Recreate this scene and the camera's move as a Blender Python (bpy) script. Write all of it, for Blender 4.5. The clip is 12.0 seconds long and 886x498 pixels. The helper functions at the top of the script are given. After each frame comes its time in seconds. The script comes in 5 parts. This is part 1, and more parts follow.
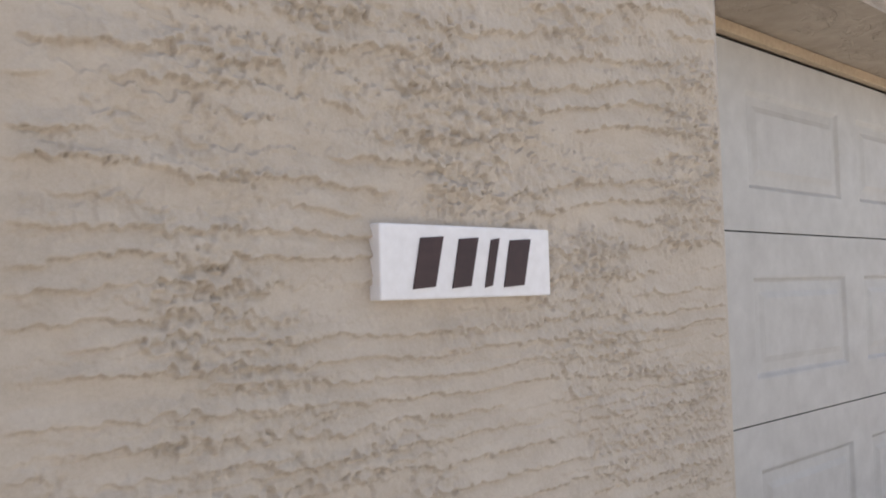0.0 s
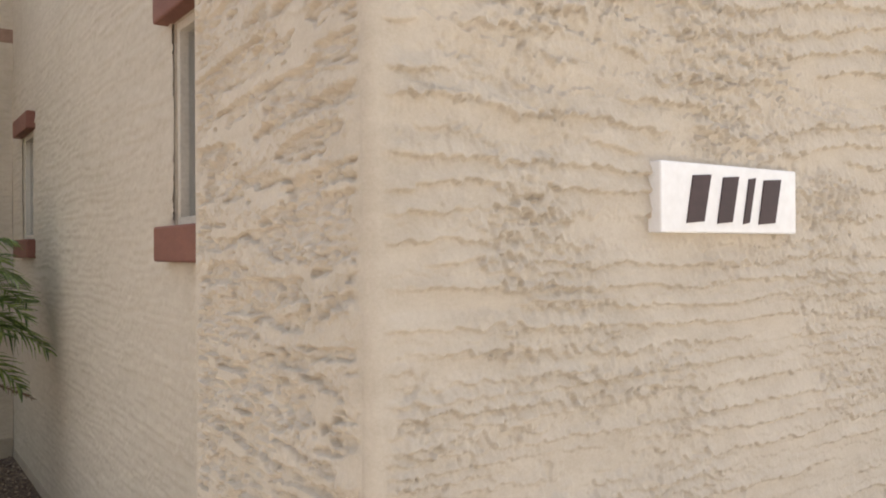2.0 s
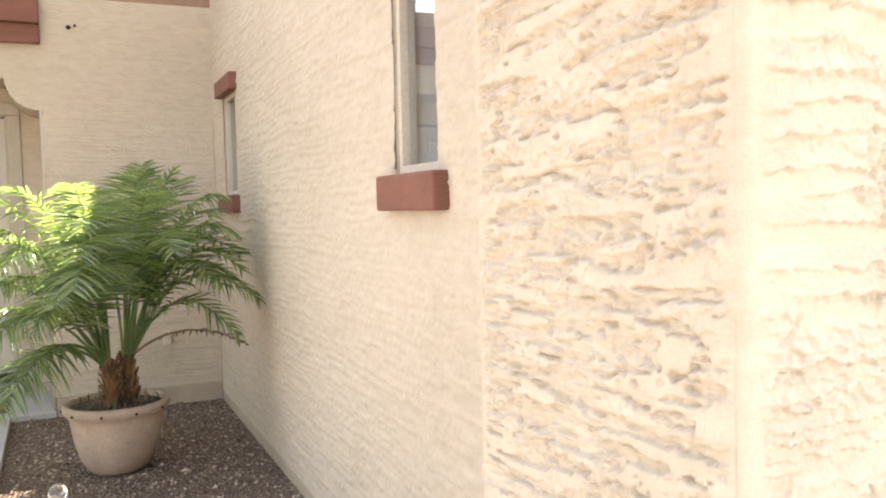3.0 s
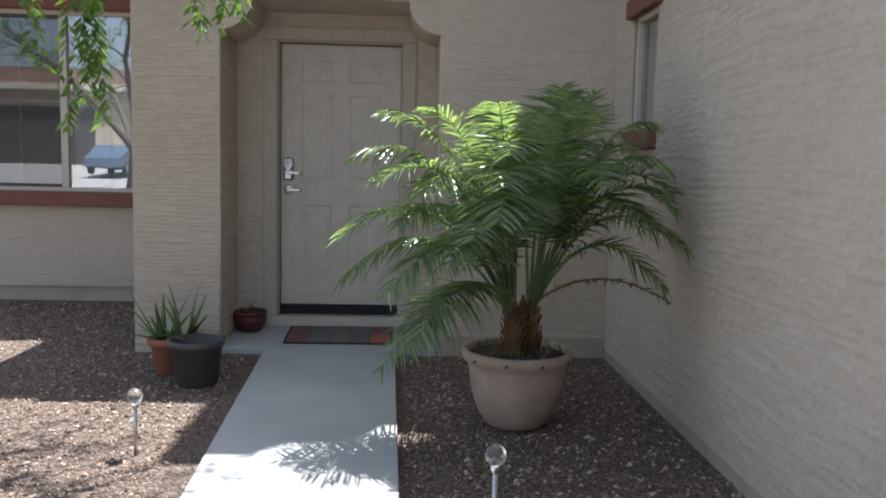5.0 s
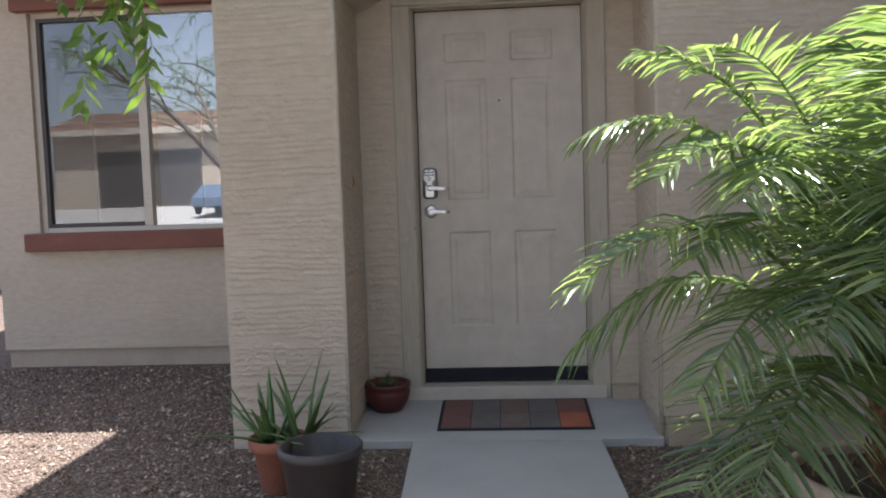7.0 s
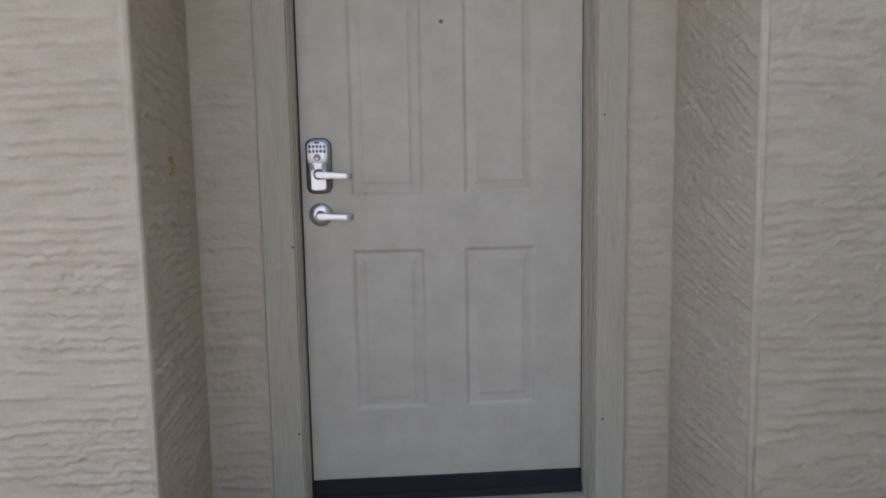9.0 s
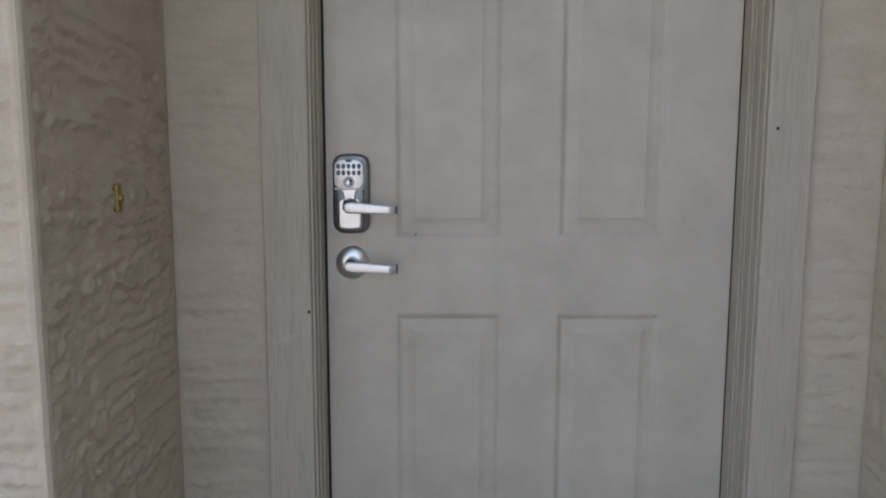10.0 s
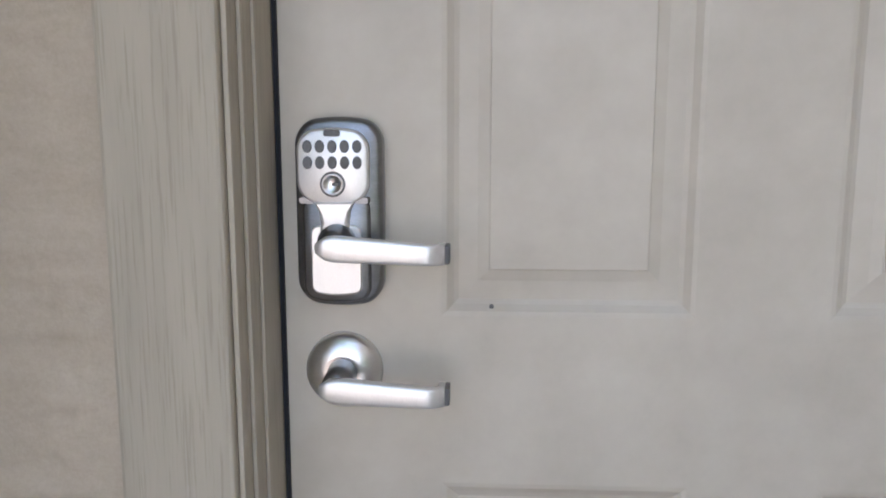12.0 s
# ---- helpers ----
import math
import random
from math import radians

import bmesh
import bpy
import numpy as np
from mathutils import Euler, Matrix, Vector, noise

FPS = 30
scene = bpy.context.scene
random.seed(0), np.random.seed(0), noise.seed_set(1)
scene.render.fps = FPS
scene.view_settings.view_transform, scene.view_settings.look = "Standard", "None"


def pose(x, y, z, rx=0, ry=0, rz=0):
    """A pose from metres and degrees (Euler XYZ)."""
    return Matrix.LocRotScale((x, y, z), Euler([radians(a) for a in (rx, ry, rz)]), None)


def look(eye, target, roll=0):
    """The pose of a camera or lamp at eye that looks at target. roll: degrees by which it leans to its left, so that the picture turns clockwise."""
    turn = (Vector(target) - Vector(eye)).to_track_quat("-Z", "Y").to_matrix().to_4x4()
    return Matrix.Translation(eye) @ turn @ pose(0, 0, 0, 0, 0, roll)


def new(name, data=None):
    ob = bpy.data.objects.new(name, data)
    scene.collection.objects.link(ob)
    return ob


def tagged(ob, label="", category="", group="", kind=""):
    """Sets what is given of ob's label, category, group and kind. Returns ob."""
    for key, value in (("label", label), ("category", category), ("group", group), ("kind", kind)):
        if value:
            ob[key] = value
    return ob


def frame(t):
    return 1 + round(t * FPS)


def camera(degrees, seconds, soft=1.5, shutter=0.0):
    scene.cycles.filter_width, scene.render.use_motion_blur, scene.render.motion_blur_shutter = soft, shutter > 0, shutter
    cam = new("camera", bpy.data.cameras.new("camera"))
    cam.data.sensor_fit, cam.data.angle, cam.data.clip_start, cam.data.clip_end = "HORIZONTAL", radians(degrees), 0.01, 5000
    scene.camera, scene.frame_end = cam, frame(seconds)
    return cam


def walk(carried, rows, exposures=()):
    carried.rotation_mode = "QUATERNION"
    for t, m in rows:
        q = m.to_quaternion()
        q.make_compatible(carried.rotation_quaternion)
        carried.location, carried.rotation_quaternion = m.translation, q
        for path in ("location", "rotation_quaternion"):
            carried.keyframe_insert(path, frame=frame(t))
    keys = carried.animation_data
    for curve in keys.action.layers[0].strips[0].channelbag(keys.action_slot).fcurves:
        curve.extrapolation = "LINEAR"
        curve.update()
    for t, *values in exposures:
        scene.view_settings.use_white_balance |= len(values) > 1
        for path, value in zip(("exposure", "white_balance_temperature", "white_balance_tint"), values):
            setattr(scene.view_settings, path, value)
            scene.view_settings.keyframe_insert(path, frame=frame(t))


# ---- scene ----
cam = camera(56.7, 12.0, soft=1.9)
PATH = [
    (0, (1.832, -7.544, 1.493), (3.146, -6.039, 1.596), -1.5),
    (0.5, (1.745, -7.505, 1.508), (3.026, -5.971, 1.568), -0.9),
    (1, (1.672, -7.493, 1.498), (2.924, -5.935, 1.549), -1.0),
    (1.5, (1.601, -7.48, 1.482), (2.808, -5.885, 1.5), -1.2),
    (2, (1.539, -7.452, 1.456), (2.682, -5.81, 1.46), -0.3),
    (2.5, (1.47, -7.379, 1.438), (2.514, -5.674, 1.387), 0.3),
    (3, (1.37, -7.266, 1.436), (2.188, -5.444, 1.331), -1.3),
    (3.5, (1.245, -7.141, 1.422), (1.879, -5.249, 1.288), -1.1),
    (5.5, (0.822, -5.999, 1.254), (0.808, -4.01, 1.042), 0.1),
    (6, (0.666, -5.534, 1.223), (0.604, -3.545, 1.023), -1.7),
    (6.5, (0.569, -5.057, 1.223), (0.496, -3.065, 1.06), -1.8),
    (7, (0.46, -4.599, 1.202), (0.313, -2.609, 1.062), -1.9),
    (9, (0.249, -2.65, 1.331), (0.4, -0.674, 1.062), -1.0),
    (9.5, (0.317, -2.227, 1.348), (0.337, -0.245, 1.078), -0.4),
    (10, (0.273, -1.827, 1.38), (0.263, 0.153, 1.102), 0.1),
    (10.5, (0.304, -1.501, 1.346), (0.277, 0.478, 1.057), 0.5),
    (11, (0.368, -1.177, 1.357), (0.115, 0.787, 1.077), -1.2),
    (11.5, (0.286, -0.984, 1.329), (0.092, 0.988, 1.061), -0.1),
    (12, (0.195, -0.767, 1.337), (0.095, 1.205, 1.016), 0.0),
]
EXPOSURES = [(0, 1.42, 6300, 15), (0.5, 1.54, 6520, 15), (1.5, 1.70, 6890, 14), (2, 1.99, 7050, 13), (2.5, 2.45, 7200, 13), (3, 3.14, 7280, 13), (3.5, 3.10, 6070, 13), (5.5, 1.39, 5720, 11), (6, 1.48, 5770, 13),
             (6.5, 1.78, 5820, 14), (7, 1.92, 5970, 15), (9, 2.38, 5670, 13), (10, 2.37, 5670, 12), (10.5, 3.20, 5740, 13), (11.4, 3.34, 5800, 13), (12, 3.09, 5760, 13)]
walk(cam, [(t, look(eye, target, roll)) for t, eye, target, roll in PATH], EXPOSURES)

# ---- world and light ----
SUN_DIR = Vector((0.233, 0.373, 1.0)).normalized()
world = bpy.data.worlds.new("sky_world")
scene.world = world
world.use_nodes = True
wn = world.node_tree.nodes
sky = wn.new("ShaderNodeTexSky")
sky.sky_type = 'NISHITA'
sky.sun_disc = False
sky.sun_elevation = math.asin(SUN_DIR.z)
sky.sun_rotation = math.atan2(SUN_DIR.x, SUN_DIR.y)
sky.dust_density = 2.0
wn["Background"].inputs["Strength"].default_value = 0.088
haze = wn.new("ShaderNodeHueSaturation")
haze.inputs["Saturation"].default_value = 0.6
world.node_tree.links.new(sky.outputs["Color"], haze.inputs["Color"])
world.node_tree.links.new(haze.outputs["Color"], wn["Background"].inputs["Color"])
sun_data = bpy.data.lights.new("sun", 'SUN')
sun_data.energy = 5.0
sun_data.angle = radians(0.53)
sun_data.color = (1.0, 0.95, 0.86)
sun = new("sun", sun_data)
sun.matrix_world = look((SUN_DIR * 30), (0, 0, 0))


# ---- materials ----
def mat(name, color, rough=0.8, metal=0.0):
    m = bpy.data.materials.new(name)
    m.use_nodes = True
    b = m.node_tree.nodes["Principled BSDF"]
    b.inputs["Base Color"].default_value = (*color, 1)
    b.inputs["Roughness"].default_value = rough
    b.inputs["Metallic"].default_value = metal
    return m


def nodes_of(m):
    return m.node_tree.nodes, m.node_tree.links, m.node_tree.nodes["Principled BSDF"]


def coords(m, scale=(1, 1, 1), rot=(0, 0, 0), space="Object"):
    n, l, b = nodes_of(m)
    tc = n.new("ShaderNodeTexCoord")
    mp = n.new("ShaderNodeMapping")
    mp.inputs["Scale"].default_value = scale
    mp.inputs["Rotation"].default_value = rot
    l.new(tc.outputs[space], mp.inputs["Vector"])
    return mp.outputs["Vector"]


def noise_tex(m, vec, scale, detail=4.0, rough=0.55, dist=0.0):
    n, l, b = nodes_of(m)
    t = n.new("ShaderNodeTexNoise")
    t.inputs["Scale"].default_value = scale
    t.inputs["Detail"].default_value = detail
    t.inputs["Roughness"].default_value = rough
    t.inputs["Distortion"].default_value = dist
    l.new(vec, t.inputs["Vector"])
    return t.outputs["Fac"]


def ramp(m, fac, stops):
    n, l, b = nodes_of(m)
    r = n.new("ShaderNodeValToRGB")
    e = r.color_ramp.elements
    while len(e) < len(stops):
        e.new(0.5)
    for i, (p, c) in enumerate(stops):
        e[i].position = p
        e[i].color = (*c, 1) if len(c) == 3 else c
    l.new(fac, r.inputs["Fac"])
    return r.outputs["Color"]


def mix(m, fac, a, b_, kind='MIX'):
    n, l, b = nodes_of(m)
    x = n.new("ShaderNodeMix")
    x.data_type = 'RGBA'
    x.blend_type = kind
    if isinstance(fac, (int, float)):
        x.inputs[0].default_value = fac
    else:
        l.new(fac, x.inputs[0])
    for i, v in ((6, a), (7, b_)):
        if isinstance(v, tuple):
            x.inputs[i].default_value = (*v, 1)
        else:
            l.new(v, x.inputs[i])
    return x.outputs[2]


def bump(m, height, strength=0.5, distance=0.01, after=None):
    n, l, b = nodes_of(m)
    bp = n.new("ShaderNodeBump")
    bp.inputs["Strength"].default_value = strength
    bp.inputs["Distance"].default_value = distance
    l.new(height, bp.inputs["Height"])
    if after is not None:
        l.new(after, bp.inputs["Normal"])
    l.new(bp.outputs["Normal"], b.inputs["Normal"])
    return bp.outputs["Normal"]


def base(m, col):
    n, l, b = nodes_of(m)
    l.new(col, b.inputs["Base Color"])


def rough_of(m, val):
    n, l, b = nodes_of(m)
    l.new(val, b.inputs["Roughness"])


def grey(v):
    return (v, v, v)


def mottled(name, c1, c2, rough=0.85, fine=60.0, coarse=3.0, b_strength=0.3, b_dist=0.004, stretch=(1, 1, 1), metal=0.0):
    """A two-scale surface: blotches between two colours, fine grain and relief."""
    m = mat(name, c1, rough, metal)
    v = coords(m, stretch)
    big = noise_tex(m, v, coarse, 5, 0.6)
    small = noise_tex(m, v, fine, 6, 0.65)
    c = ramp(m, big, [(0.32, c1), (0.68, c2)])
    c = mix(m, 0.35, c, ramp(m, small, [(0.3, grey(0.35)), (0.7, grey(0.95))]), 'SOFT_LIGHT')
    base(m, c)
    bump(m, small, b_strength, b_dist)
    return m


def stucco_material(name, c1, c2, relief, lines=7.0):
    """Painted trowelled stucco; relief in metres for faces that carry no modelled texture."""
    m = mat(name, c1, 0.92)
    v = coords(m)
    big = noise_tex(m, v, 1.3, 5, 0.6)
    mid = noise_tex(m, coords(m, (1, 1, 2.2)), 14.0, 5, 0.6)
    fine = noise_tex(m, v, 190.0, 5, 0.7)
    c = ramp(m, big, [(0.3, c1), (0.7, c2)])
    c = mix(m, 0.22, c, ramp(m, mid, [(0.35, grey(0.3)), (0.65, grey(0.8))]), 'SOFT_LIGHT')
    c = mix(m, 0.2, c, ramp(m, fine, [(0.3, grey(0.3)), (0.7, grey(0.85))]), 'SOFT_LIGHT')
    base(m, c)
    n1 = bump(m, fine, 0.35, 0.002)
    if relief:
        w = noise_tex(m, coords(m, (1, 1, 4.5)), lines, 5, 0.62, 0.6)
        step = ramp(m, w, [(0.42, grey(0)), (0.5, grey(0.75)), (0.62, grey(1))])
        bump(m, step, 0.9, relief, n1)
    return m


STUCCO = stucco_material("stucco", (0.505, 0.435, 0.345), (0.445, 0.382, 0.298), 0.0)
STUCCO_FAR = stucco_material("stucco_bumped", (0.505, 0.435, 0.345), (0.445, 0.382, 0.298), 0.0028)
# darker, more strongly blotched stucco with deeper relief, for the garage header
STUCCO_DARKER = stucco_material("stucco_darker", (0.44, 0.37, 0.285), (0.33, 0.27, 0.2), 0.008)
BROWN = mottled("brown_trim_paint", (0.19, 0.075, 0.05), (0.15, 0.058, 0.04), 0.75, 90, 5, 0.35, 0.004, (1, 1, 3))
FOUNDATION = mottled("foundation", (0.40, 0.33, 0.255), (0.33, 0.275, 0.21), 0.9, 120, 4, 0.4, 0.004)
CONCRETE = mottled("concrete", (0.39, 0.385, 0.365), (0.325, 0.32, 0.305), 0.9, 150, 1.7, 0.25, 0.002)
DRIVE = mottled("driveway_concrete", (0.40, 0.385, 0.36), (0.33, 0.32, 0.30), 0.9, 120, 1.2, 0.25, 0.002)
ASPHALT = mottled("asphalt", (0.055, 0.055, 0.055), (0.08, 0.078, 0.075), 0.9, 90, 0.6, 0.4, 0.004)
DOOR_PAINT = mottled("door_paint", (0.475, 0.43, 0.36), (0.44, 0.40, 0.338), 0.45, 8, 1.2, 0.02, 0.0005)
GARAGE_PAINT = mottled("garage_paint", (0.47, 0.45, 0.405), (0.44, 0.42, 0.38), 0.5, 9, 1.5, 0.03, 0.0008)
GARAGE_TRIM = mottled("garage_trim_paint", (0.44, 0.33, 0.21), (0.37, 0.28, 0.18), 0.6, 60, 3, 0.2, 0.002)
VINYL = mottled("vinyl_frame", (0.53, 0.47, 0.39), (0.47, 0.42, 0.34), 0.5, 80, 3, 0.1, 0.001)
DARK_FRAME = mottled("dark_frame", (0.06, 0.052, 0.046), (0.045, 0.04, 0.035), 0.55, 80, 3, 0.1, 0.001)
WHITE_PLASTIC = mottled("plaque_white", (0.82, 0.80, 0.77), (0.77, 0.75, 0.72), 0.35, 60, 4, 0.05, 0.0006)
INK = mottled("plaque_ink", (0.03, 0.012, 0.012), (0.045, 0.02, 0.018), 0.5, 60, 8, 0.05, 0.0005)
BLACK_RUBBER = mottled("black_rubber", (0.008, 0.009, 0.013), (0.013, 0.013, 0.018), 0.85, 120, 6, 0.2, 0.001)
NICKEL = mottled("satin_nickel", (0.74, 0.73, 0.73), (0.68, 0.67, 0.68), 0.30, 220, 12, 0.06, 0.0004, (1, 1, 8), 1.0)
# darker copy of the nickel: shade on lower plate, lip and hubs is in its colour
DARK_SHADED_NICKEL = mottled("dark_shaded_nickel", (0.23, 0.23, 0.24), (0.19, 0.19, 0.20), 0.33, 220, 12, 0.06, 0.0004, (1, 1, 8), 1.0)
LIGHT_NICKEL = mottled("bright_satin_nickel", (0.80, 0.78, 0.77), (0.76, 0.745, 0.74), 0.42, 260, 20, 0.05, 0.0003, (6, 1, 1), 0.75)
BUTTON = mottled("button_grey", (0.10, 0.10, 0.105), (0.075, 0.075, 0.08), 0.45, 200, 30, 0.1, 0.0004)
BRASS = mottled("aged_brass", (0.33, 0.23, 0.08), (0.25, 0.17, 0.06), 0.4, 200, 20, 0.2, 0.0006, (1, 1, 1), 0.9)
TERRACOTTA = mottled("terracotta", (0.28, 0.105, 0.06), (0.20, 0.08, 0.05), 0.85, 90, 6, 0.3, 0.002)
CLAY_POT = mottled("sand_coloured_pot", (0.37, 0.285, 0.215), (0.26, 0.20, 0.155), 0.75, 60, 5, 0.3, 0.003)
BLACK_POT = mottled("black_plastic_pot", (0.048, 0.041, 0.041), (0.066, 0.056, 0.053), 0.5, 80, 6, 0.2, 0.001)
RED_POT = mottled("dark_red_pot", (0.11, 0.024, 0.02), (0.07, 0.018, 0.016), 0.5, 80, 6, 0.2, 0.001)
SOIL = mottled("potting_soil", (0.035, 0.025, 0.018), (0.06, 0.045, 0.032), 1.0, 70, 9, 0.9, 0.012)
STEEL = mottled("stake_steel", (0.55, 0.54, 0.52), (0.47, 0.46, 0.45), 0.3, 90, 8, 0.05, 0.0005, (1, 1, 1), 1.0)
BARK = mottled("tree_bark", (0.16, 0.13, 0.10), (0.10, 0.08, 0.062), 0.95, 40, 6, 0.9, 0.012, (1, 1, 0.35))
FIBRE = mottled("palm_fibre", (0.20, 0.10, 0.038), (0.045, 0.03, 0.018), 0.95, 55, 14, 0.9, 0.01, (1, 1, 0.6))
PETIOLE = mottled("palm_petiole", (0.10, 0.14, 0.035), (0.16, 0.17, 0.05), 0.5, 60, 8, 0.1, 0.001)
DRY = mottled("dry_leaf", (0.22, 0.14, 0.07), (0.14, 0.09, 0.05), 0.8, 60, 8, 0.2, 0.001)
INTERIOR = mottled("interior_paint", (0.32, 0.30, 0.28), (0.27, 0.255, 0.24), 0.9, 30, 1, 0.1, 0.002)
BLIND = mottled("window_blind", (0.66, 0.65, 0.63), (0.58, 0.57, 0.56), 0.7, 30, 2, 0.1, 0.002)
ROOF_TILE = mottled("clay_roof", (0.30, 0.19, 0.13), (0.24, 0.15, 0.11), 0.9, 20, 2, 0.5, 0.02)
BLOCK = mottled("block_wall_paint", (0.44, 0.37, 0.29), (0.38, 0.32, 0.25), 0.9, 30, 2, 0.4, 0.006)
CAR_PAINT = mottled("blue_grey_car_paint", (0.10, 0.14, 0.20), (0.09, 0.125, 0.18), 0.25, 20, 1, 0.02, 0.001)


def wood_trim_material():
    m = mat("weathered_trim_paint", (0.40, 0.36, 0.285), 0.7)
    v = coords(m, (1, 1, 0.035))
    grain = noise_tex(m, v, 330.0, 5, 0.6)
    wide = noise_tex(m, coords(m, (1, 1, 0.12)), 40.0, 4, 0.6)
    low = noise_tex(m, coords(m), 5.0, 6, 0.65)
    c = ramp(m, wide, [(0.3, (0.455, 0.41, 0.33)), (0.7, (0.40, 0.36, 0.29))])
    dark = ramp(m, grain, [(0.34, grey(0.45)), (0.47, grey(0))])
    c = mix(m, dark, c, (0.27, 0.23, 0.17))
    worn = ramp(m, low, [(0.64, grey(0)), (0.70, grey(0.6))])
    c = mix(m, worn, c, (0.54, 0.49, 0.43))
    base(m, c)
    bump(m, grain, 0.35, 0.002)
    return m


TRIM_WOOD = wood_trim_material()


def gravel_material():
    """Brown decomposed gravel: small stones in several tones with dark gaps."""
    m = mat("gravel_ground", (0.2, 0.15, 0.11), 0.95)
    n, l, b = nodes_of(m)
    v = coords(m)
    vo = n.new("ShaderNodeTexVoronoi")
    vo.inputs["Scale"].default_value = 80.0
    l.new(v, vo.inputs["Vector"])
    tone = n.new("ShaderNodeSeparateColor")
    l.new(vo.outputs["Color"], tone.inputs["Color"])
    c = ramp(m, tone.outputs["Red"], [(0.0, (0.11, 0.072, 0.051)), (0.4, (0.195, 0.134, 0.097)), (0.75, (0.275, 0.203, 0.152)), (1.0, (0.38, 0.305, 0.24))])
    gap = ramp(m, vo.outputs["Distance"], [(0.25, grey(0)), (0.75, grey(0.8))])
    c = mix(m, gap, c, (0.07, 0.05, 0.04))
    patch = noise_tex(m, v, 1.1, 5, 0.6)
    c = mix(m, 0.5, c, ramp(m, patch, [(0.3, grey(0.36)), (0.7, grey(0.66))]), 'SOFT_LIGHT')
    base(m, c)
    inv = ramp(m, vo.outputs["Distance"], [(0.0, grey(1)), (0.8, grey(0))])
    bump(m, inv, 1.0, 0.016)
    return m


GRAVEL = gravel_material()


def stone_material():
    m = mat("gravel_stones", (0.2, 0.15, 0.12), 0.95)
    n, l, b = nodes_of(m)
    g = n.new("ShaderNodeNewGeometry")
    c = ramp(m, g.outputs["Random Per Island"], [(0.0, (0.08, 0.053, 0.04)), (0.35, (0.175, 0.12, 0.088)), (0.75, (0.265, 0.195, 0.144)), (1.0, (0.48, 0.39, 0.31))])
    base(m, mix(m, 0.4, c, ramp(m, noise_tex(m, coords(m), 120, 4), [(0.3, grey(0.3)), (0.7, grey(0.8))]), 'SOFT_LIGHT'))
    return m


STONE = stone_material()


def leaf_material(name, dark, light, rough=0.35, trans=0.3):
    """A leaf with a green that varies from blade to blade, a gloss and some light let through."""
    m = mat(name, dark, rough)
    n, l, b = nodes_of(m)
    g = n.new("ShaderNodeNewGeometry")
    c = ramp(m, g.outputs["Random Per Island"], [(0.0, dark), (1.0, light)])
    c = mix(m, 0.3, c, ramp(m, noise_tex(m, coords(m), 30, 4), [(0.3, grey(0.3)), (0.7, grey(0.8))]), 'SOFT_LIGHT')
    base(m, c)
    tr = n.new("ShaderNodeBsdfTranslucent")
    warm = mix(m, 1.0, c, (1.0, 1.0, 0.5), 'MULTIPLY')
    bright = mix(m, 1.0, warm, (2.4, 2.4, 2.4), 'MULTIPLY')
    l.new(bright, tr.inputs["Color"])
    ms = n.new("ShaderNodeMixShader")
    ms.inputs["Fac"].default_value = trans
    l.new(b.outputs["BSDF"], ms.inputs[1])
    l.new(tr.outputs["BSDF"], ms.inputs[2])
    l.new(ms.outputs["Shader"], n["Material Output"].inputs["Surface"])
    return m


PALM_LEAF = leaf_material("palm_leaflet", (0.06, 0.10, 0.052), (0.195, 0.25, 0.12), 0.25, 0.48)
PALM_LEAF.node_tree.nodes["Principled BSDF"].inputs["Specular IOR Level"].default_value = 0.9
LITTER = leaf_material("dry_litter", (0.26, 0.19, 0.12), (0.54, 0.45, 0.34), 0.8, 0.1)
TREE_LEAF = leaf_material("tree_leaflet", (0.05, 0.10, 0.022), (0.12, 0.19, 0.04), 0.4, 0.4)
ALOE_LEAF = leaf_material("aloe_leaf", (0.08, 0.15, 0.05), (0.15, 0.22, 0.08), 0.4, 0.1)


def glass_material(name, ior=1.75, tint=(0.9, 0.94, 0.96), rough=0.0):
    m = mat(name, tint, rough)
    n, l, b = nodes_of(m)
    b.inputs["Transmission Weight"].default_value = 1.0
    b.inputs["IOR"].default_value = ior
    b.inputs["Roughness"].default_value = rough
    return m


GLASS = glass_material("window_glass", 2.4)
def screen_material():
    """Fine dark mesh that lets about half the light through."""
    m = mat("insect_screen", (0.03, 0.03, 0.032), 0.7)
    n, l, b_ = nodes_of(m)
    tr = n.new("ShaderNodeBsdfTransparent")
    ms = n.new("ShaderNodeMixShader")
    ms.inputs["Fac"].default_value = 0.2
    l.new(tr.outputs["BSDF"], ms.inputs[1])
    l.new(b_.outputs["BSDF"], ms.inputs[2])
    l.new(ms.outputs["Shader"], n["Material Output"].inputs["Surface"])
    return m


SCREEN = screen_material()
GLASS_BALL = glass_material("frosted_ball_glass", 1.45, (0.95, 0.95, 0.95), 0.25)


# ---- building helpers ----
def link_mesh(name, bm, material, parent=None, smooth=False, bevel=0.0):
    if bevel:
        bmesh.ops.bevel(bm, geom=list(bm.edges), offset=bevel, segments=2, profile=0.5, affect='EDGES', clamp_overlap=True)
    bmesh.ops.recalc_face_normals(bm, faces=bm.faces)
    me = bpy.data.meshes.new(name)
    bm.to_mesh(me)
    bm.free()
    me.materials.append(material)
    if smooth:
        for p in me.polygons:
            p.use_smooth = True
    ob = new(name, me)
    if parent is not None:
        ob.parent = parent
    return ob


def part(name, bm, material, parent, label="", smooth=False, bevel=0.0):
    ob = link_mesh(name, bm, material, parent, smooth, bevel)
    return tagged(ob, label) if label else ob


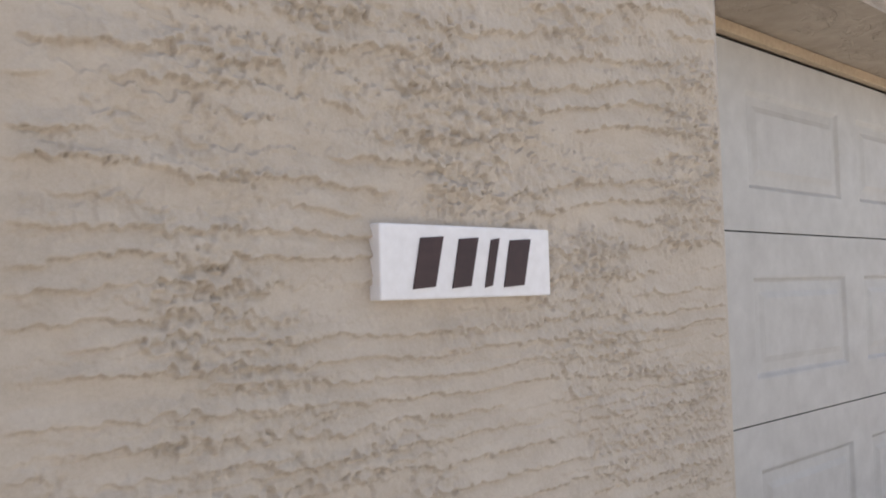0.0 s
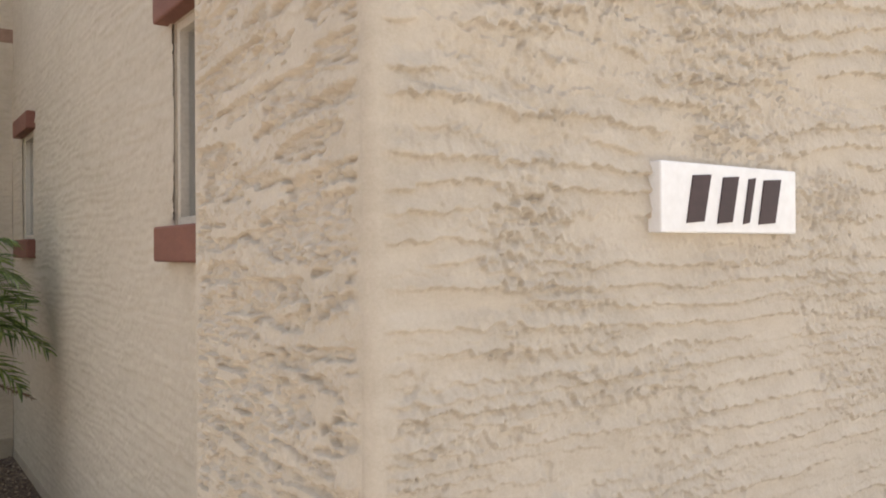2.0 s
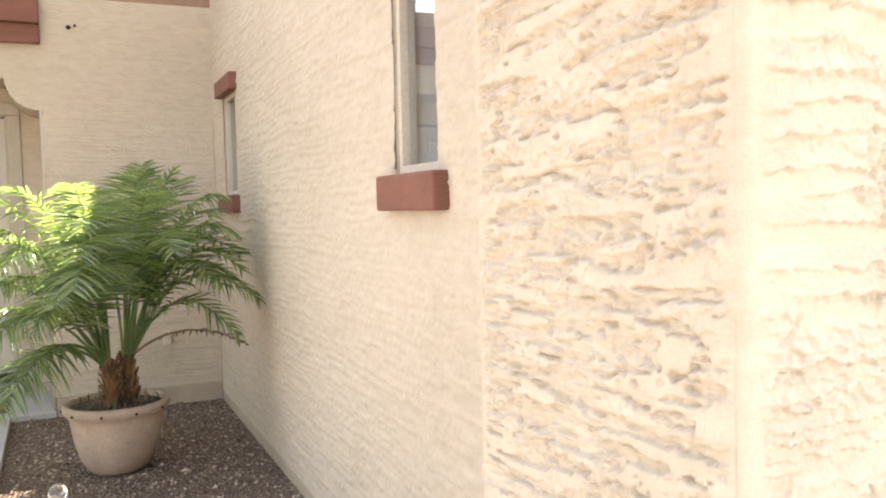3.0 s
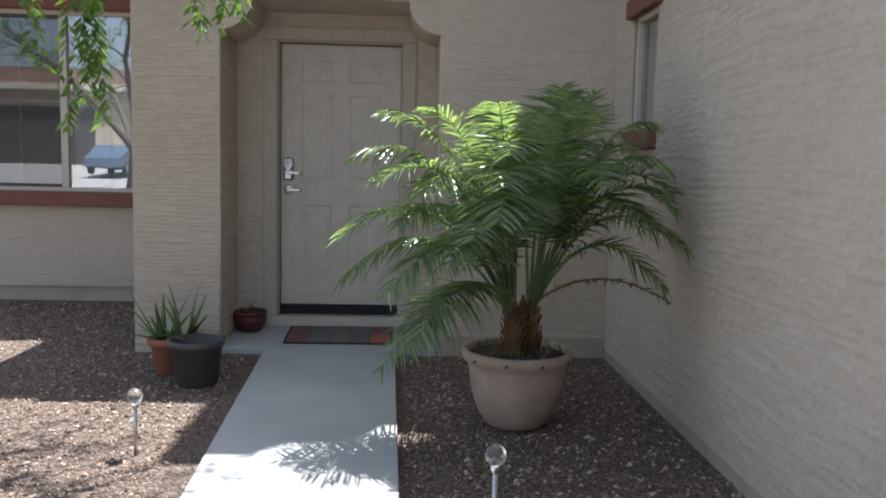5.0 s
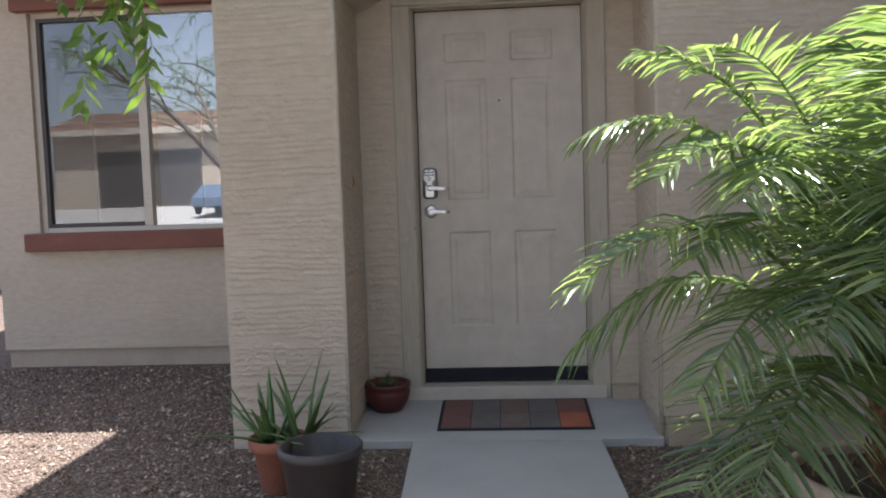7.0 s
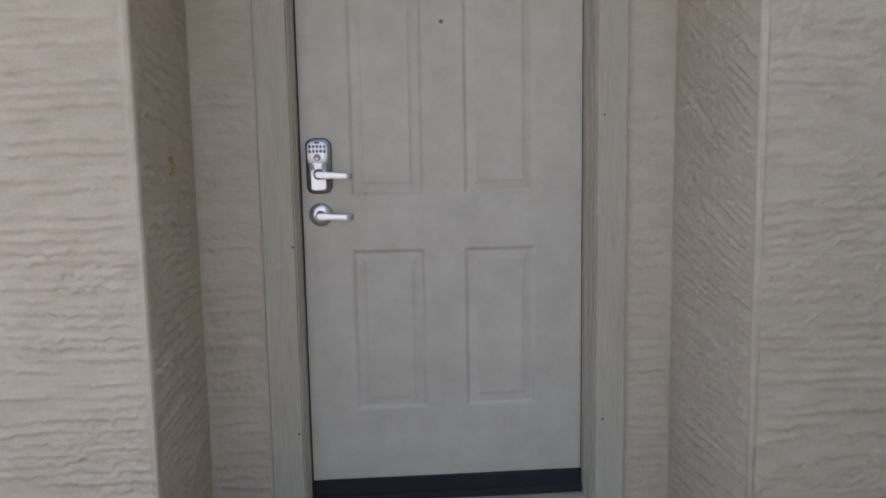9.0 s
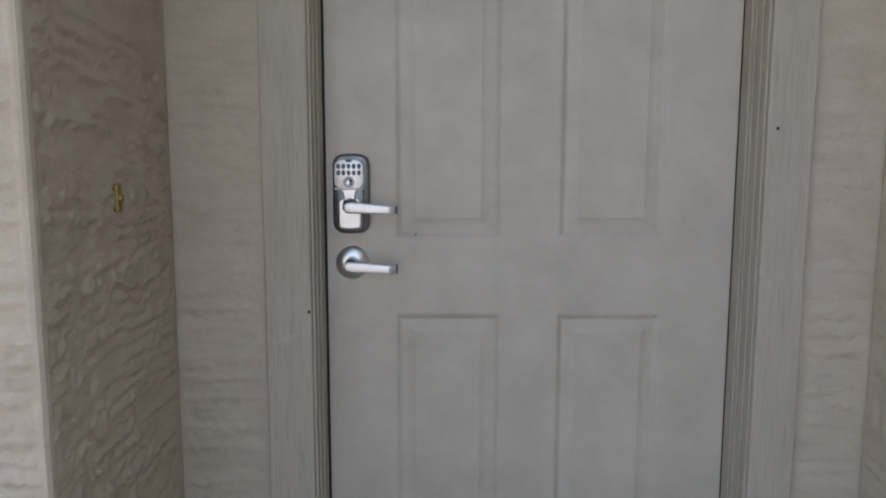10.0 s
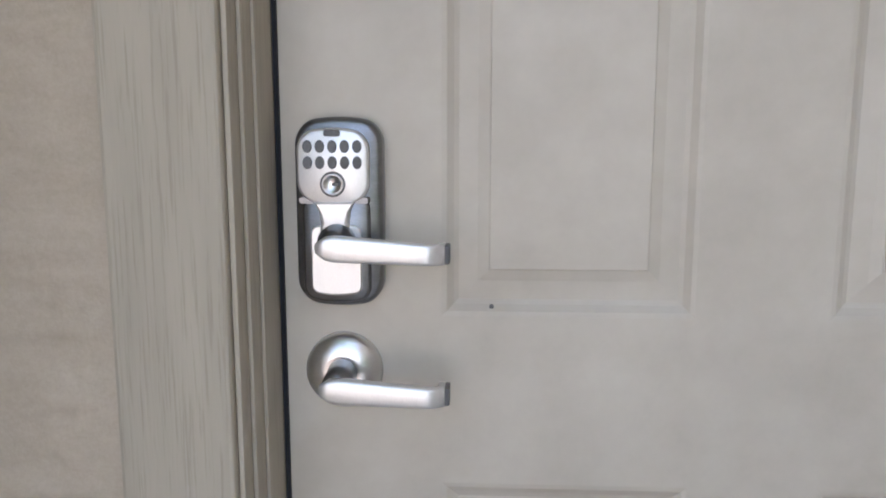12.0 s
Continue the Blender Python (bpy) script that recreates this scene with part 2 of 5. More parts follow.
def box(bm, x0, x1, y0, y1, z0, z1):
    v = [bm.verts.new(p) for p in ((x0, y0, z0), (x1, y0, z0), (x1, y1, z0), (x0, y1, z0), (x0, y0, z1), (x1, y0, z1), (x1, y1, z1), (x0, y1, z1))]
    for f in ((0, 3, 2, 1), (4, 5, 6, 7), (0, 1, 5, 4), (1, 2, 6, 5), (2, 3, 7, 6), (3, 0, 4, 7)):
        bm.faces.new([v[i] for i in f])
    return bm


def B(x0, x1, y0, y1, z0, z1):
    return box(bmesh.new(), x0, x1, y0, y1, z0, z1)


def lathe(profile, n=48, bm=None, at=(0, 0, 0)):
    """A turned body from (radius, height) pairs round the z axis at a point."""
    bm = bm or bmesh.new()
    rings = []
    for r, z in profile:
        if r < 1e-5:
            rings.append([bm.verts.new((at[0], at[1], at[2] + z))])
        else:
            rings.append([bm.verts.new((at[0] + r * math.cos(2 * math.pi * i / n), at[1] + r * math.sin(2 * math.pi * i / n), at[2] + z)) for i in range(n)])
    for a, b in zip(rings, rings[1:]):
        for i in range(n):
            j = (i + 1) % n
            if len(a) == 1 and len(b) == 1:
                continue
            if len(a) == 1:
                bm.faces.new((a[0], b[i], b[j]))
            elif len(b) == 1:
                bm.faces.new((a[i], a[j], b[0]))
            else:
                bm.faces.new((a[i], a[j], b[j], b[i]))
    return bm


def tube(bm, pts, radii, n=8):
    """A tapered round body along points."""
    rings = []
    for i, p in enumerate(pts):
        p = Vector(p)
        d = (Vector(pts[min(i + 1, len(pts) - 1)]) - Vector(pts[max(i - 1, 0)])).normalized()
        u = d.cross(Vector((0, 0, 1)) if abs(d.z) < 0.9 else Vector((1, 0, 0))).normalized()
        w = d.cross(u)
        rings.append([bm.verts.new(p + radii[i] * (math.cos(2 * math.pi * k / n) * u + math.sin(2 * math.pi * k / n) * w)) for k in range(n)])
    for a, b in zip(rings, rings[1:]):
        for k in range(n):
            bm.faces.new((a[k], a[(k + 1) % n], b[(k + 1) % n], b[k]))
    bm.faces.new(rings[0])
    bm.faces.new(rings[-1])
    return bm


def prism(bm, outline, y0, y1):
    """An outline of (x, z) pairs drawn out from y0 to y1."""
    a = [bm.verts.new((x, y0, z)) for x, z in outline]
    b = [bm.verts.new((x, y1, z)) for x, z in outline]
    bm.faces.new(a)
    bm.faces.new(b)
    for i in range(len(a)):
        j = (i + 1) % len(a)
        bm.faces.new((a[i], a[j], b[j], b[i]))
    return bm


def empty(name, at=(0, 0, 0)):
    ob = new(name)
    ob.location = at
    return ob


def thing(name, label, category, group="", at=(0, 0, 0)):
    return tagged(empty(name, at), label, category, group)


def structure(ob, label, category="wall"):
    return tagged(ob, label, category, "", "structure")


# ---- trowelled stucco relief ----
def hash2(ix, iy, seed):
    h = (ix.astype(np.int64) * 374761393 + iy.astype(np.int64) * 668265263 + seed * 982451653) & 0xFFFFFFFF
    h = ((h ^ (h >> 13)) * 1274126177) & 0xFFFFFFFF
    return ((h ^ (h >> 16)) & 0xFFFF) / 65535.0


def value_noise(x, y, seed):
    ix, iy = np.floor(x), np.floor(y)
    fx, fy = x - ix, y - iy
    fx, fy = fx * fx * fx * (fx * (fx * 6 - 15) + 10), fy * fy * fy * (fy * (fy * 6 - 15) + 10)
    a, b = hash2(ix, iy, seed), hash2(ix + 1, iy, seed)
    c, d = hash2(ix, iy + 1, seed), hash2(ix + 1, iy + 1, seed)
    return (a * (1 - fx) + b * fx) * (1 - fy) + (c * (1 - fx) + d * fx) * fy


def fbm(x, y, seed, octaves=4, gain=0.5):
    total, amp, norm = 0.0, 1.0, 0.0
    for o in range(octaves):
        total = total + amp * value_noise(x * 2 ** o + 17.3 * o, y * 2 ** o + 9.1 * o, seed + o)
        norm += amp
        amp *= gain
    return total / norm


def smooth(a, b, t):
    t = np.clip((t - a) / (b - a), 0, 1)
    return t * t * (3 - 2 * t)


def courses(u, v, seed, freq, torn, wander, slant, fall=1.4):
    """One set of overlapping trowel strokes: each bulges towards its lower edge, which breaks off sharply."""
    p = v * freq + wander * (fbm(u * 1.7, v * 4.5, seed, 3) - 0.5) + 0.5 * (fbm(u * 9, v * 16, seed + 1, 3) - 0.5)
    p = p + torn * (fbm(u * 70, v * 55, seed + 2, 3, 0.6) - 0.5) + slant * u * freq * smooth(0.55, 1.3, v)
    n = np.floor(p)
    f = p - n
    here = smooth(0.36, 0.50, fbm(u * 3.6 + n * 7.31, n * 3.7 + u * 0.6, seed + 3, 3))
    return here * (1 - f) ** fall * smooth(0.0, 0.075, f), here


def trowel(u, v, seed, slant=-0.05, freq=23.0, torn=0.5, skip=0.0):
    """Height in metres of a trowelled face: strokes, finer broken ones in patches, pits and grain.
    skip sets how much of the face the trowel left as a coarse ground between flat raised streaks."""
    zone = smooth(0.36, 0.58, fbm(u * 3.8, v * 5.0, seed + 23, 3))
    big, here = courses(u, v, seed, freq, torn * (0.5 + zone), 1.7, slant, 1.0)
    small, there = courses(u + 5.3, v, seed + 60, freq * 1.8, torn * 1.1, 2.0, slant)
    rough = fbm(u * 130, v * 130, seed + 11, 3, 0.6)
    near = smooth(0.40, 0.75, fbm(u * 22, v * 30, seed + 35, 2))
    dots = smooth(0.62, 0.70, value_noise(u * 95, v * 115, seed + 29)) * near * (0.2 + 0.8 * zone)
    blot = smooth(0.60, 0.66, fbm(u * 48, v * 62, seed + 31, 2)) * zone
    fine = 0.0009 * rough * (0.4 + zone) - 0.0048 * dots + 0.0014 * blot
    if not skip:
        return 0.0098 * big + 0.0070 * small * (0.4 + 0.6 * zone) + fine
    lean = v - slant * u * (0.5 + smooth(0.6, 1.2, v))
    p = fbm(u * 8.5 + 1.2 * fbm(u * 3, v * 6, seed + 41, 2), lean * freq * 1.9 + 1.4 * (fbm(u * 2.2, v * 3.5, seed + 43, 2) - 0.5), seed + 47, 2, 0.5)
    p = p + 0.30 * torn * (fbm(u * 42, v * 80, seed + 53, 3, 0.6) - 0.5)
    level = 0.31 + 0.20 * skip + 0.12 * (fbm(u * 2.6, v * 2.2, seed + 67, 2) - 0.5)
    flat = smooth(level - 0.02, level + 0.02, p)
    grit = fbm(u * 38, v * 150, seed + 71, 2, 0.6) - 0.5
    return 0.0045 * big + 0.0080 * flat + 0.0125 * grit * (1 - flat) + fine * (1 - 0.7 * flat)


def stucco_face(name, origin, along, up, out, width, height, step, seed, material, parent, gain=1.0, slant=-0.05, freq=23.0, torn=0.5, holes=(), skip=0.0, crest=0.0):
    """A face of modelled stucco: a fine grid drawn out along its normal by the trowel relief; its rim lies on the wall."""
    nu, nv = int(width / step) + 1, int(height / step) + 1
    u, v = np.meshgrid(np.linspace(0, width, nu), np.linspace(0, height, nv))
    h = gain * (1 + crest * (smooth(0.45, 1.0, v) - 0.35)) * trowel(u, v, seed, slant, freq, torn, skip) + 0.003
    rim = np.minimum(np.minimum(u, width - u), np.minimum(v, height - v))
    h = 0.006 + (h - 0.006) * smooth(-0.001, 0.030, rim)
    o, a, b, c = (np.array(q, float) for q in (origin, along, up, out))
    co = o + u[..., None] * a + v[..., None] * b + h[..., None] * c
    i = np.arange(nu * nv).reshape(nv, nu)
    quads = np.stack([i[:-1, :-1], i[:-1, 1:], i[1:, 1:], i[1:, :-1]], -1).reshape(-1, 4)
    uc, vc = u[:-1, :-1].reshape(-1) + step / 2, v[:-1, :-1].reshape(-1) + step / 2
    for a0, a1, b0, b1 in holes:
        keep = ~((uc > a0) & (uc < a1) & (vc > b0) & (vc < b1))
        quads, uc, vc = quads[keep], uc[keep], vc[keep]
    me = bpy.data.meshes.new(name)
    me.from_pydata(co.reshape(-1, 3).tolist(), [], quads.tolist())
    me.materials.append(material)
    me.polygons.foreach_set("use_smooth", np.ones(len(me.polygons), bool))
    me.update()
    ob = new(name, me)
    ob.parent = parent
    return ob

# ---- ground ----
G = -0.04
bm = bmesh.new()
xs = [-3000, -60, -12, -4, 2.4, 12, 60, 3000]
ys = [-3000, -60, -9, 2.4, 12, 60, 3000]
gv = [[bm.verts.new((x, y, G)) for x in xs] for y in ys]
for j in range(len(ys) - 1):
    for i in range(len(xs) - 1):
        bm.faces.new((gv[j][i], gv[j][i + 1], gv[j + 1][i + 1], gv[j + 1][i]))
structure(link_mesh("ground", bm, GRAVEL), "brown crushed gravel covering the front yard", "ground")


def gravel_stones():
    """Loose stones over the yard, many more than one could count."""
    rng = np.random.default_rng(5)
    n = 46000
    x = rng.uniform(-3.4, 2.38, n)
    y = rng.uniform(-6.2, 1.3, n)
    keep = ~((x > -0.03) & (x < 0.98) & (y < -0.65)) & ~((x > -0.93) & (y > -0.72))
    x, y = x[keep], y[keep]
    n = len(x)
    size = rng.gamma(4.0, 0.0015, n) + 0.0035
    dirs = np.array([[1, 0, 0], [-1, 0, 0], [0, 1, 0], [0, -1, 0], [0, 0, 1], [0, 0, -1]], float)
    rad = rng.uniform(0.6, 1.25, (n, 6, 1)) * size[:, None, None]
    ang = rng.uniform(0, 6.283, n)
    c, s = np.cos(ang), np.sin(ang)
    p = dirs[None] * rad
    p[:, :, 2] *= 0.7
    tilt = rng.uniform(-0.5, 0.5, n)
    px, py = p[:, :, 0] * c[:, None] - p[:, :, 1] * s[:, None], p[:, :, 0] * s[:, None] + p[:, :, 1] * c[:, None]
    pz = p[:, :, 2] + px * tilt[:, None] + (G + size * 0.35)[:, None]
    co = np.stack([px + x[:, None], py + y[:, None], pz], -1).reshape(-1, 3)
    tri = np.array([[0, 2, 4], [2, 1, 4], [1, 3, 4], [3, 0, 4], [2, 0, 5], [1, 2, 5], [3, 1, 5], [0, 3, 5]])
    f = (tri[None] + 6 * np.arange(n)[:, None, None]).reshape(-1, 3)
    me = bpy.data.meshes.new("gravel_stones")
    me.from_pydata(co.tolist(), [], f.tolist())
    me.materials.append(STONE)
    tagged(new("gravel_stones", me), "loose brown and tan gravel stones in the yard", "gravel", "", "stuff")


gravel_stones()


def leaf_litter():
    """Small dry leaves and chips strewn over the gravel."""
    rng = np.random.default_rng(8)
    n = 6500
    x, y = rng.uniform(-3.3, 2.3, n), rng.uniform(-5.5, 0.9, n)
    keep = ~((x > -0.06) & (x < 1.0) & (y < -0.62)) & ~((x > -0.95) & (y > -0.75)) & (rng.random(n) < np.where(x < 0, 1.0, 0.35))
    x, y = x[keep], y[keep]
    n = len(x)
    a, ln, wd = rng.uniform(0, 6.283, n), rng.uniform(0.006, 0.018, n), rng.uniform(0.0015, 0.0045, n)
    t, z0 = rng.uniform(-0.4, 0.4, n), G + 0.012
    shape = np.array([[-1, 0, 0], [0, 1, 0.35], [1, 0, 0], [0, -1, 0.35]], float)
    px, py = shape[None, :, 0] * ln[:, None], shape[None, :, 1] * wd[:, None]
    c, s = np.cos(a)[:, None], np.sin(a)[:, None]
    co = np.stack([px * c - py * s + x[:, None], px * s + py * c + y[:, None], z0 + px * t[:, None] + shape[None, :, 2] * wd[:, None]], -1)
    co[:, :, 2] = np.maximum(co[:, :, 2], G + 0.003)
    me = bpy.data.meshes.new("leaf_litter")
    me.from_pydata(co.reshape(-1, 3).tolist(), [], np.arange(4 * n).reshape(-1, 4).tolist())
    me.materials.append(LITTER)
    tagged(new("leaf_litter", me), "dry tan leaves strewn on the gravel", "leaf litter", "", "stuff")


leaf_litter()

# the front walk: slabs with tooled joints, and the sloping entry slab
walk_thing = structure(empty("front_walk"), "pale grey broom-finished concrete walk to the front door", "path")


def walk_edge(y):
    k = (y + 0.7) / -2.23
    return -0.005 + 0.095 * k, 0.905 + 0.042 * k


for y1, y0 in ((-0.712, -2.05), (-2.056, -3.40), (-3.406, -4.75), (-4.756, -6.10), (-6.106, -7.45)):
    bm = bmesh.new()
    (a, b), (c, d) = walk_edge(y0), walk_edge(y1)
    lo = [bm.verts.new(p) for p in ((a, y0, -0.12), (b, y0, -0.12), (d, y1, -0.12), (c, y1, -0.12))]
    hi = [bm.verts.new(p) for p in ((a, y0, 0), (b, y0, 0), (d, y1, 0), (c, y1, 0))]
    bm.faces.new(lo)
    bm.faces.new(hi)
    for i in range(4):
        bm.faces.new((lo[i], lo[(i + 1) % 4], hi[(i + 1) % 4], hi[i]))
    part("slab", bm, CONCRETE, walk_thing, bevel=0.006)
bm = bmesh.new()
lo = [bm.verts.new(p) for p in ((-0.33, -0.708, -0.12), (1.2, -0.708, -0.12), (1.2, 0.05, -0.12), (-0.33, 0.05, -0.12))]
hi = [bm.verts.new(p) for p in ((-0.33, -0.708, 0.002), (1.2, -0.708, 0.002), (1.2, 0.05, 0.066), (-0.33, 0.05, 0.066))]
bm.faces.new(lo)
bm.faces.new(hi)
for i in range(4):
    bm.faces.new((lo[i], lo[(i + 1) % 4], hi[(i + 1) % 4], hi[i]))
structure(link_mesh("entry_slab", bm, CONCRETE, bevel=0.006), "sloping concrete slab before the front door", "slab")
structure(link_mesh("driveway", B(1.2, 9.5, -14.0, -6.25, -0.12, 0.0), DRIVE, bevel=0.01), "pale concrete driveway before the garage", "driveway")
structure(link_mesh("road", B(-80, 80, -23.0, -15.6, -0.2, -0.03), ASPHALT), "grey asphalt street", "road")
structure(link_mesh("pavement", B(-80, 80, -15.55, -14.05, -0.2, 0.02), DRIVE, bevel=0.02), "concrete pavement along the street", "pavement")

# ---- the house's walls ----
XW, YA, TOP, LOW = 2.40, -0.68, 5.2, 3.0
# garage front with its corner and the pop-out
w = structure(link_mesh("wall_garage_front", B(2.031, 3.48, -6.592, -5.964, -0.1, 3.3), STUCCO_FAR), "rough trowelled beige stucco wall beside the garage")
stucco_face("stucco_relief", (2.040, -6.592, 0.85), (1, 0, 0), (0, 0, 1), (0, -1, 0), 1.434, 1.27, 0.0024, 3, STUCCO, w, 1.0, -0.13, 29.0, 0.9, (), 0.0, 0.35)
stucco_face("stucco_relief", (2.031, -5.964, 0.55), (0, -1, 0), (0, 0, 1), (-1, 0, 0), 0.619, 1.9, 0.0025, 31, STUCCO, w, 1.0, 0.06, 30.0, 1.5, (), 1.0)
bm = bmesh.new()
tube(bm, [(2.0395, -6.5835, 0.0), (2.0405, -6.5835, 1.1), (2.0395, -6.5825, 1.9), (2.0395, -6.5835, 3.3)], [0.0155, 0.015, 0.0155, 0.0155], 24)
part("corner_bead", bm, STUCCO, w, "smooth rounded plaster corner", True)
bm = bmesh.new()
tube(bm, [(3.4725, -6.5835, 0.0), (3.4720, -6.5835, 1.2), (3.4725, -6.5835, 2.2)], [0.0150, 0.0155, 0.015], 20)
part("corner_bead", bm, STUCCO, w, "", True)
structure(link_mesh("wall_garage_jamb", B(3.30, 3.48, -5.964, -5.7, -0.1, 3.3), STUCCO_FAR), "stucco return beside the garage door")
structure(link_mesh("wall_garage_header", B(3.48, 8.6, -6.592, -6.0, 2.30, TOP), STUCCO_DARKER), "stucco header over the garage door")
structure(link_mesh("wall_garage_side", B(8.4, 8.6, -6.60, 4.0, -0.1, TOP), STUCCO_FAR), "stucco side wall of the garage")
# the long wall with two narrow windows
WIN_N, WIN_F, WZ0, WZ1 = (-4.965, -4.60), (-1.62, -1.16), 1.545, 2.245
w = structure(empty("wall_window_side"), "beige stucco wall with two narrow windows")
bm = bmesh.new()
for y0, y1 in ((-5.97, WIN_N[0]), (WIN_N[1], WIN_F[0]), (WIN_F[1], 4.0)):
    box(bm, XW, XW + 0.2, y0, y1, -0.1, 2.9)
for y0, y1 in (WIN_N, WIN_F):
    box(bm, XW, XW + 0.2, y0, y1, -0.1, WZ0)
    box(bm, XW, XW + 0.2, y0, y1, WZ1, 2.9)
part("wall_body", bm, STUCCO_FAR, w)
part("unseen_upper_wall", B(XW, XW + 0.2, -6.2, 4.0, 2.9, TOP), STUCCO_FAR, w)
stucco_face("stucco_relief", (XW, YA, 0.03), (0, -1, 0), (0, 0, 1), (-1, 0, 0), 5.97 + YA, 2.75, 0.0095, 57, STUCCO, w, 0.58, 0.0, 30.0, 0.9,
            [(YA - b, YA - a, WZ0 - 0.035, WZ1 - 0.025) for a, b in (WIN_N, WIN_F)])
structure(link_mesh("foundation_side", B(XW - 0.012, XW, -5.97, YA, -0.1, 0.03), FOUNDATION, bevel=0.003), "concrete foundation strip under the stucco", "foundation")
structure(link_mesh("wall_upper_garage", B(2.02, 3.48, -6.58, -5.98, 3.3, TOP), STUCCO_FAR), "upper stucco wall over the garage corner")
# the entry wall with its arch
AX0, AX1, AZ, ASP = -0.312, 1.186, 2.405, 2.185


def arch_outline():
    """The opening's outline with a stepped, curved corner at each side, bottom left round to bottom right."""
    r = AZ - ASP
    right = [(AX1 - r * math.cos(a), AZ - r * math.sin(a)) for a in (math.pi / 2 * (1 - i / 12) for i in range(13))]
    left = [(AX0 + AX1 - x, z) for x, z in right]
    return left, right


left, right = arch_outline()
w = structure(empty("wall_entry"), "beige stucco entry wall with an arched opening")
bm = bmesh.new()
prism(bm, [(-0.90, -0.1), (AX0, -0.1)] + left + [(left[-1][0], LOW), (-0.90, LOW)], YA, -0.10)
part("pier", bm, STUCCO_FAR, w)
bm = bmesh.new()
prism(bm, [(AX1, -0.1), (XW, -0.1), (XW, LOW), (right[-1][0], LOW)] + right[::-1], YA, -0.10)
part("wall_body", bm, STUCCO_FAR, w)
part("arch_head", B(left[-1][0], right[-1][0], YA, -0.10, AZ, LOW), STUCCO_FAR, w)
# unseen stepped bay, added and sized to cast shade on the walk
part("unseen_upper_wall", B(1.22, 1.64, YA + 0.01, 0.2, LOW, TOP + 0.45), STUCCO_FAR, w)
part("unseen_upper_wall", B(1.64, 1.95, YA + 0.01, 0.2, LOW, 5.3), STUCCO_FAR, w)
part("unseen_upper_wall", B(1.95, XW, YA + 0.01, 0.2, LOW + 0.1, 4.6), STUCCO_FAR, w)
stucco_face("stucco_relief", (-0.90, YA, -0.04), (1, 0, 0), (0, 0, 1), (0, -1, 0), 0.588, 2.18, 0.0055, 77, STUCCO, w, 0.62, 0.0, 36.0, 0.7)
stucco_face("stucco_relief", (AX1, YA, 0.10), (1, 0, 0), (0, 0, 1), (0, -1, 0), XW - AX1 - 0.01, 2.05, 0.0065, 83, STUCCO, w, 0.4, 0.0, 34.0, 0.8)
stucco_face("stucco_relief", (AX0, YA, 0.03), (0, 1, 0), (0, 0, 1), (1, 0, 0), 0.57, 2.1, 0.0060, 91, STUCCO, w, 0.8, 0.12, 34.0, 0.8)
stucco_face("stucco_relief", (AX1, -0.11, 0.03), (0, -1, 0), (0, 0, 1), (-1, 0, 0), 0.57, 2.1, 0.0060, 97, STUCCO, w, 0.7, 0.5, 34.0, 0.8)
for x in (AX0 - 0.0085, AX1 + 0.0085):
    bm = bmesh.new()
    tube(bm, [(x, YA + 0.0085, -0.05), (x + 0.001, YA + 0.0085, 0.9), (x - 0.0005, YA + 0.008, 1.6), (x, YA + 0.0085, ASP)], [0.0152, 0.0150, 0.0156, 0.0152], 20)
    part("corner_bead", bm, STUCCO, w, "", True)
part("pier_side", B(-0.90, -0.70, -0.10, 1.36, -0.1, LOW), STUCCO_FAR, w)
structure(link_mesh("foundation_entry", B(AX1 + 0.03, XW - 0.015, YA - 0.03, YA, -0.1, 0.095), FOUNDATION, bevel=0.003), "concrete foundation strip under the entry wall", "foundation")
# recess wall round the door
T0, T1, TY = -0.113, 1.026, -0.122
bm = bmesh.new()
box(bm, AX0, T0 + 0.02, -0.10, 0.10, -0.1, 2.9)
box(bm, T1 - 0.02, AX1, -0.10, 0.10, -0.1, 2.9)
box(bm, T0 + 0.02, T1 - 0.02, -0.10, 0.10, 2.27, 2.9)
w = structure(link_mesh("wall_door_recess", bm, STUCCO_FAR), "shaded stucco wall of the door recess")
stucco_face("stucco_relief", (AX0 + 0.004, -0.10, 0.07), (1, 0, 0), (0, 0, 1), (0, -1, 0), T0 - AX0 - 0.006, 2.2, 0.006, 103, STUCCO, w, 0.48, 0.0, 26.0, 0.5)
stucco_face("stucco_relief", (T1 + 0.002, -0.10, 0.07), (1, 0, 0), (0, 0, 1), (0, -1, 0), AX1 - T1 - 0.006, 2.2, 0.006, 107, STUCCO, w, 0.45, 0.0, 26.0, 0.5)
structure(link_mesh("recess_ledge", B(T1 + 0.004, AX1 - 0.012, -0.165, -0.10, 0.03, 0.118), FOUNDATION, bevel=0.005), "low concrete ledge beside the door casing", "ledge")
structure(link_mesh("foundation_recess_east", B(AX1 - 0.010, AX1 + 0.02, YA + 0.02, -0.10, -0.02, 0.082), FOUNDATION, bevel=0.003), "dark foundation strip under the recess side", "foundation")
structure(link_mesh("foundation_recess_west", B(AX0 - 0.02, AX0 + 0.010, YA + 0.02, -0.10, -0.02, 0.072), FOUNDATION, bevel=0.003), "dark foundation strip under the recess side", "foundation")
structure(link_mesh("ceiling", B(-0.9, XW, -0.10, 1.4, 2.9, LOW), STUCCO_FAR), "stucco ceiling over the entry", "ceiling")
bm = B(-0.36, 1.206, YA - 0.055, YA, 2.65, 2.785)
box(bm, -0.37, 1.206, YA - 0.10, YA, 2.787, 2.97)
structure(link_mesh("arch_beam", bm, BROWN, bevel=0.008), "brown painted foam beam over the entry arch", "beam")
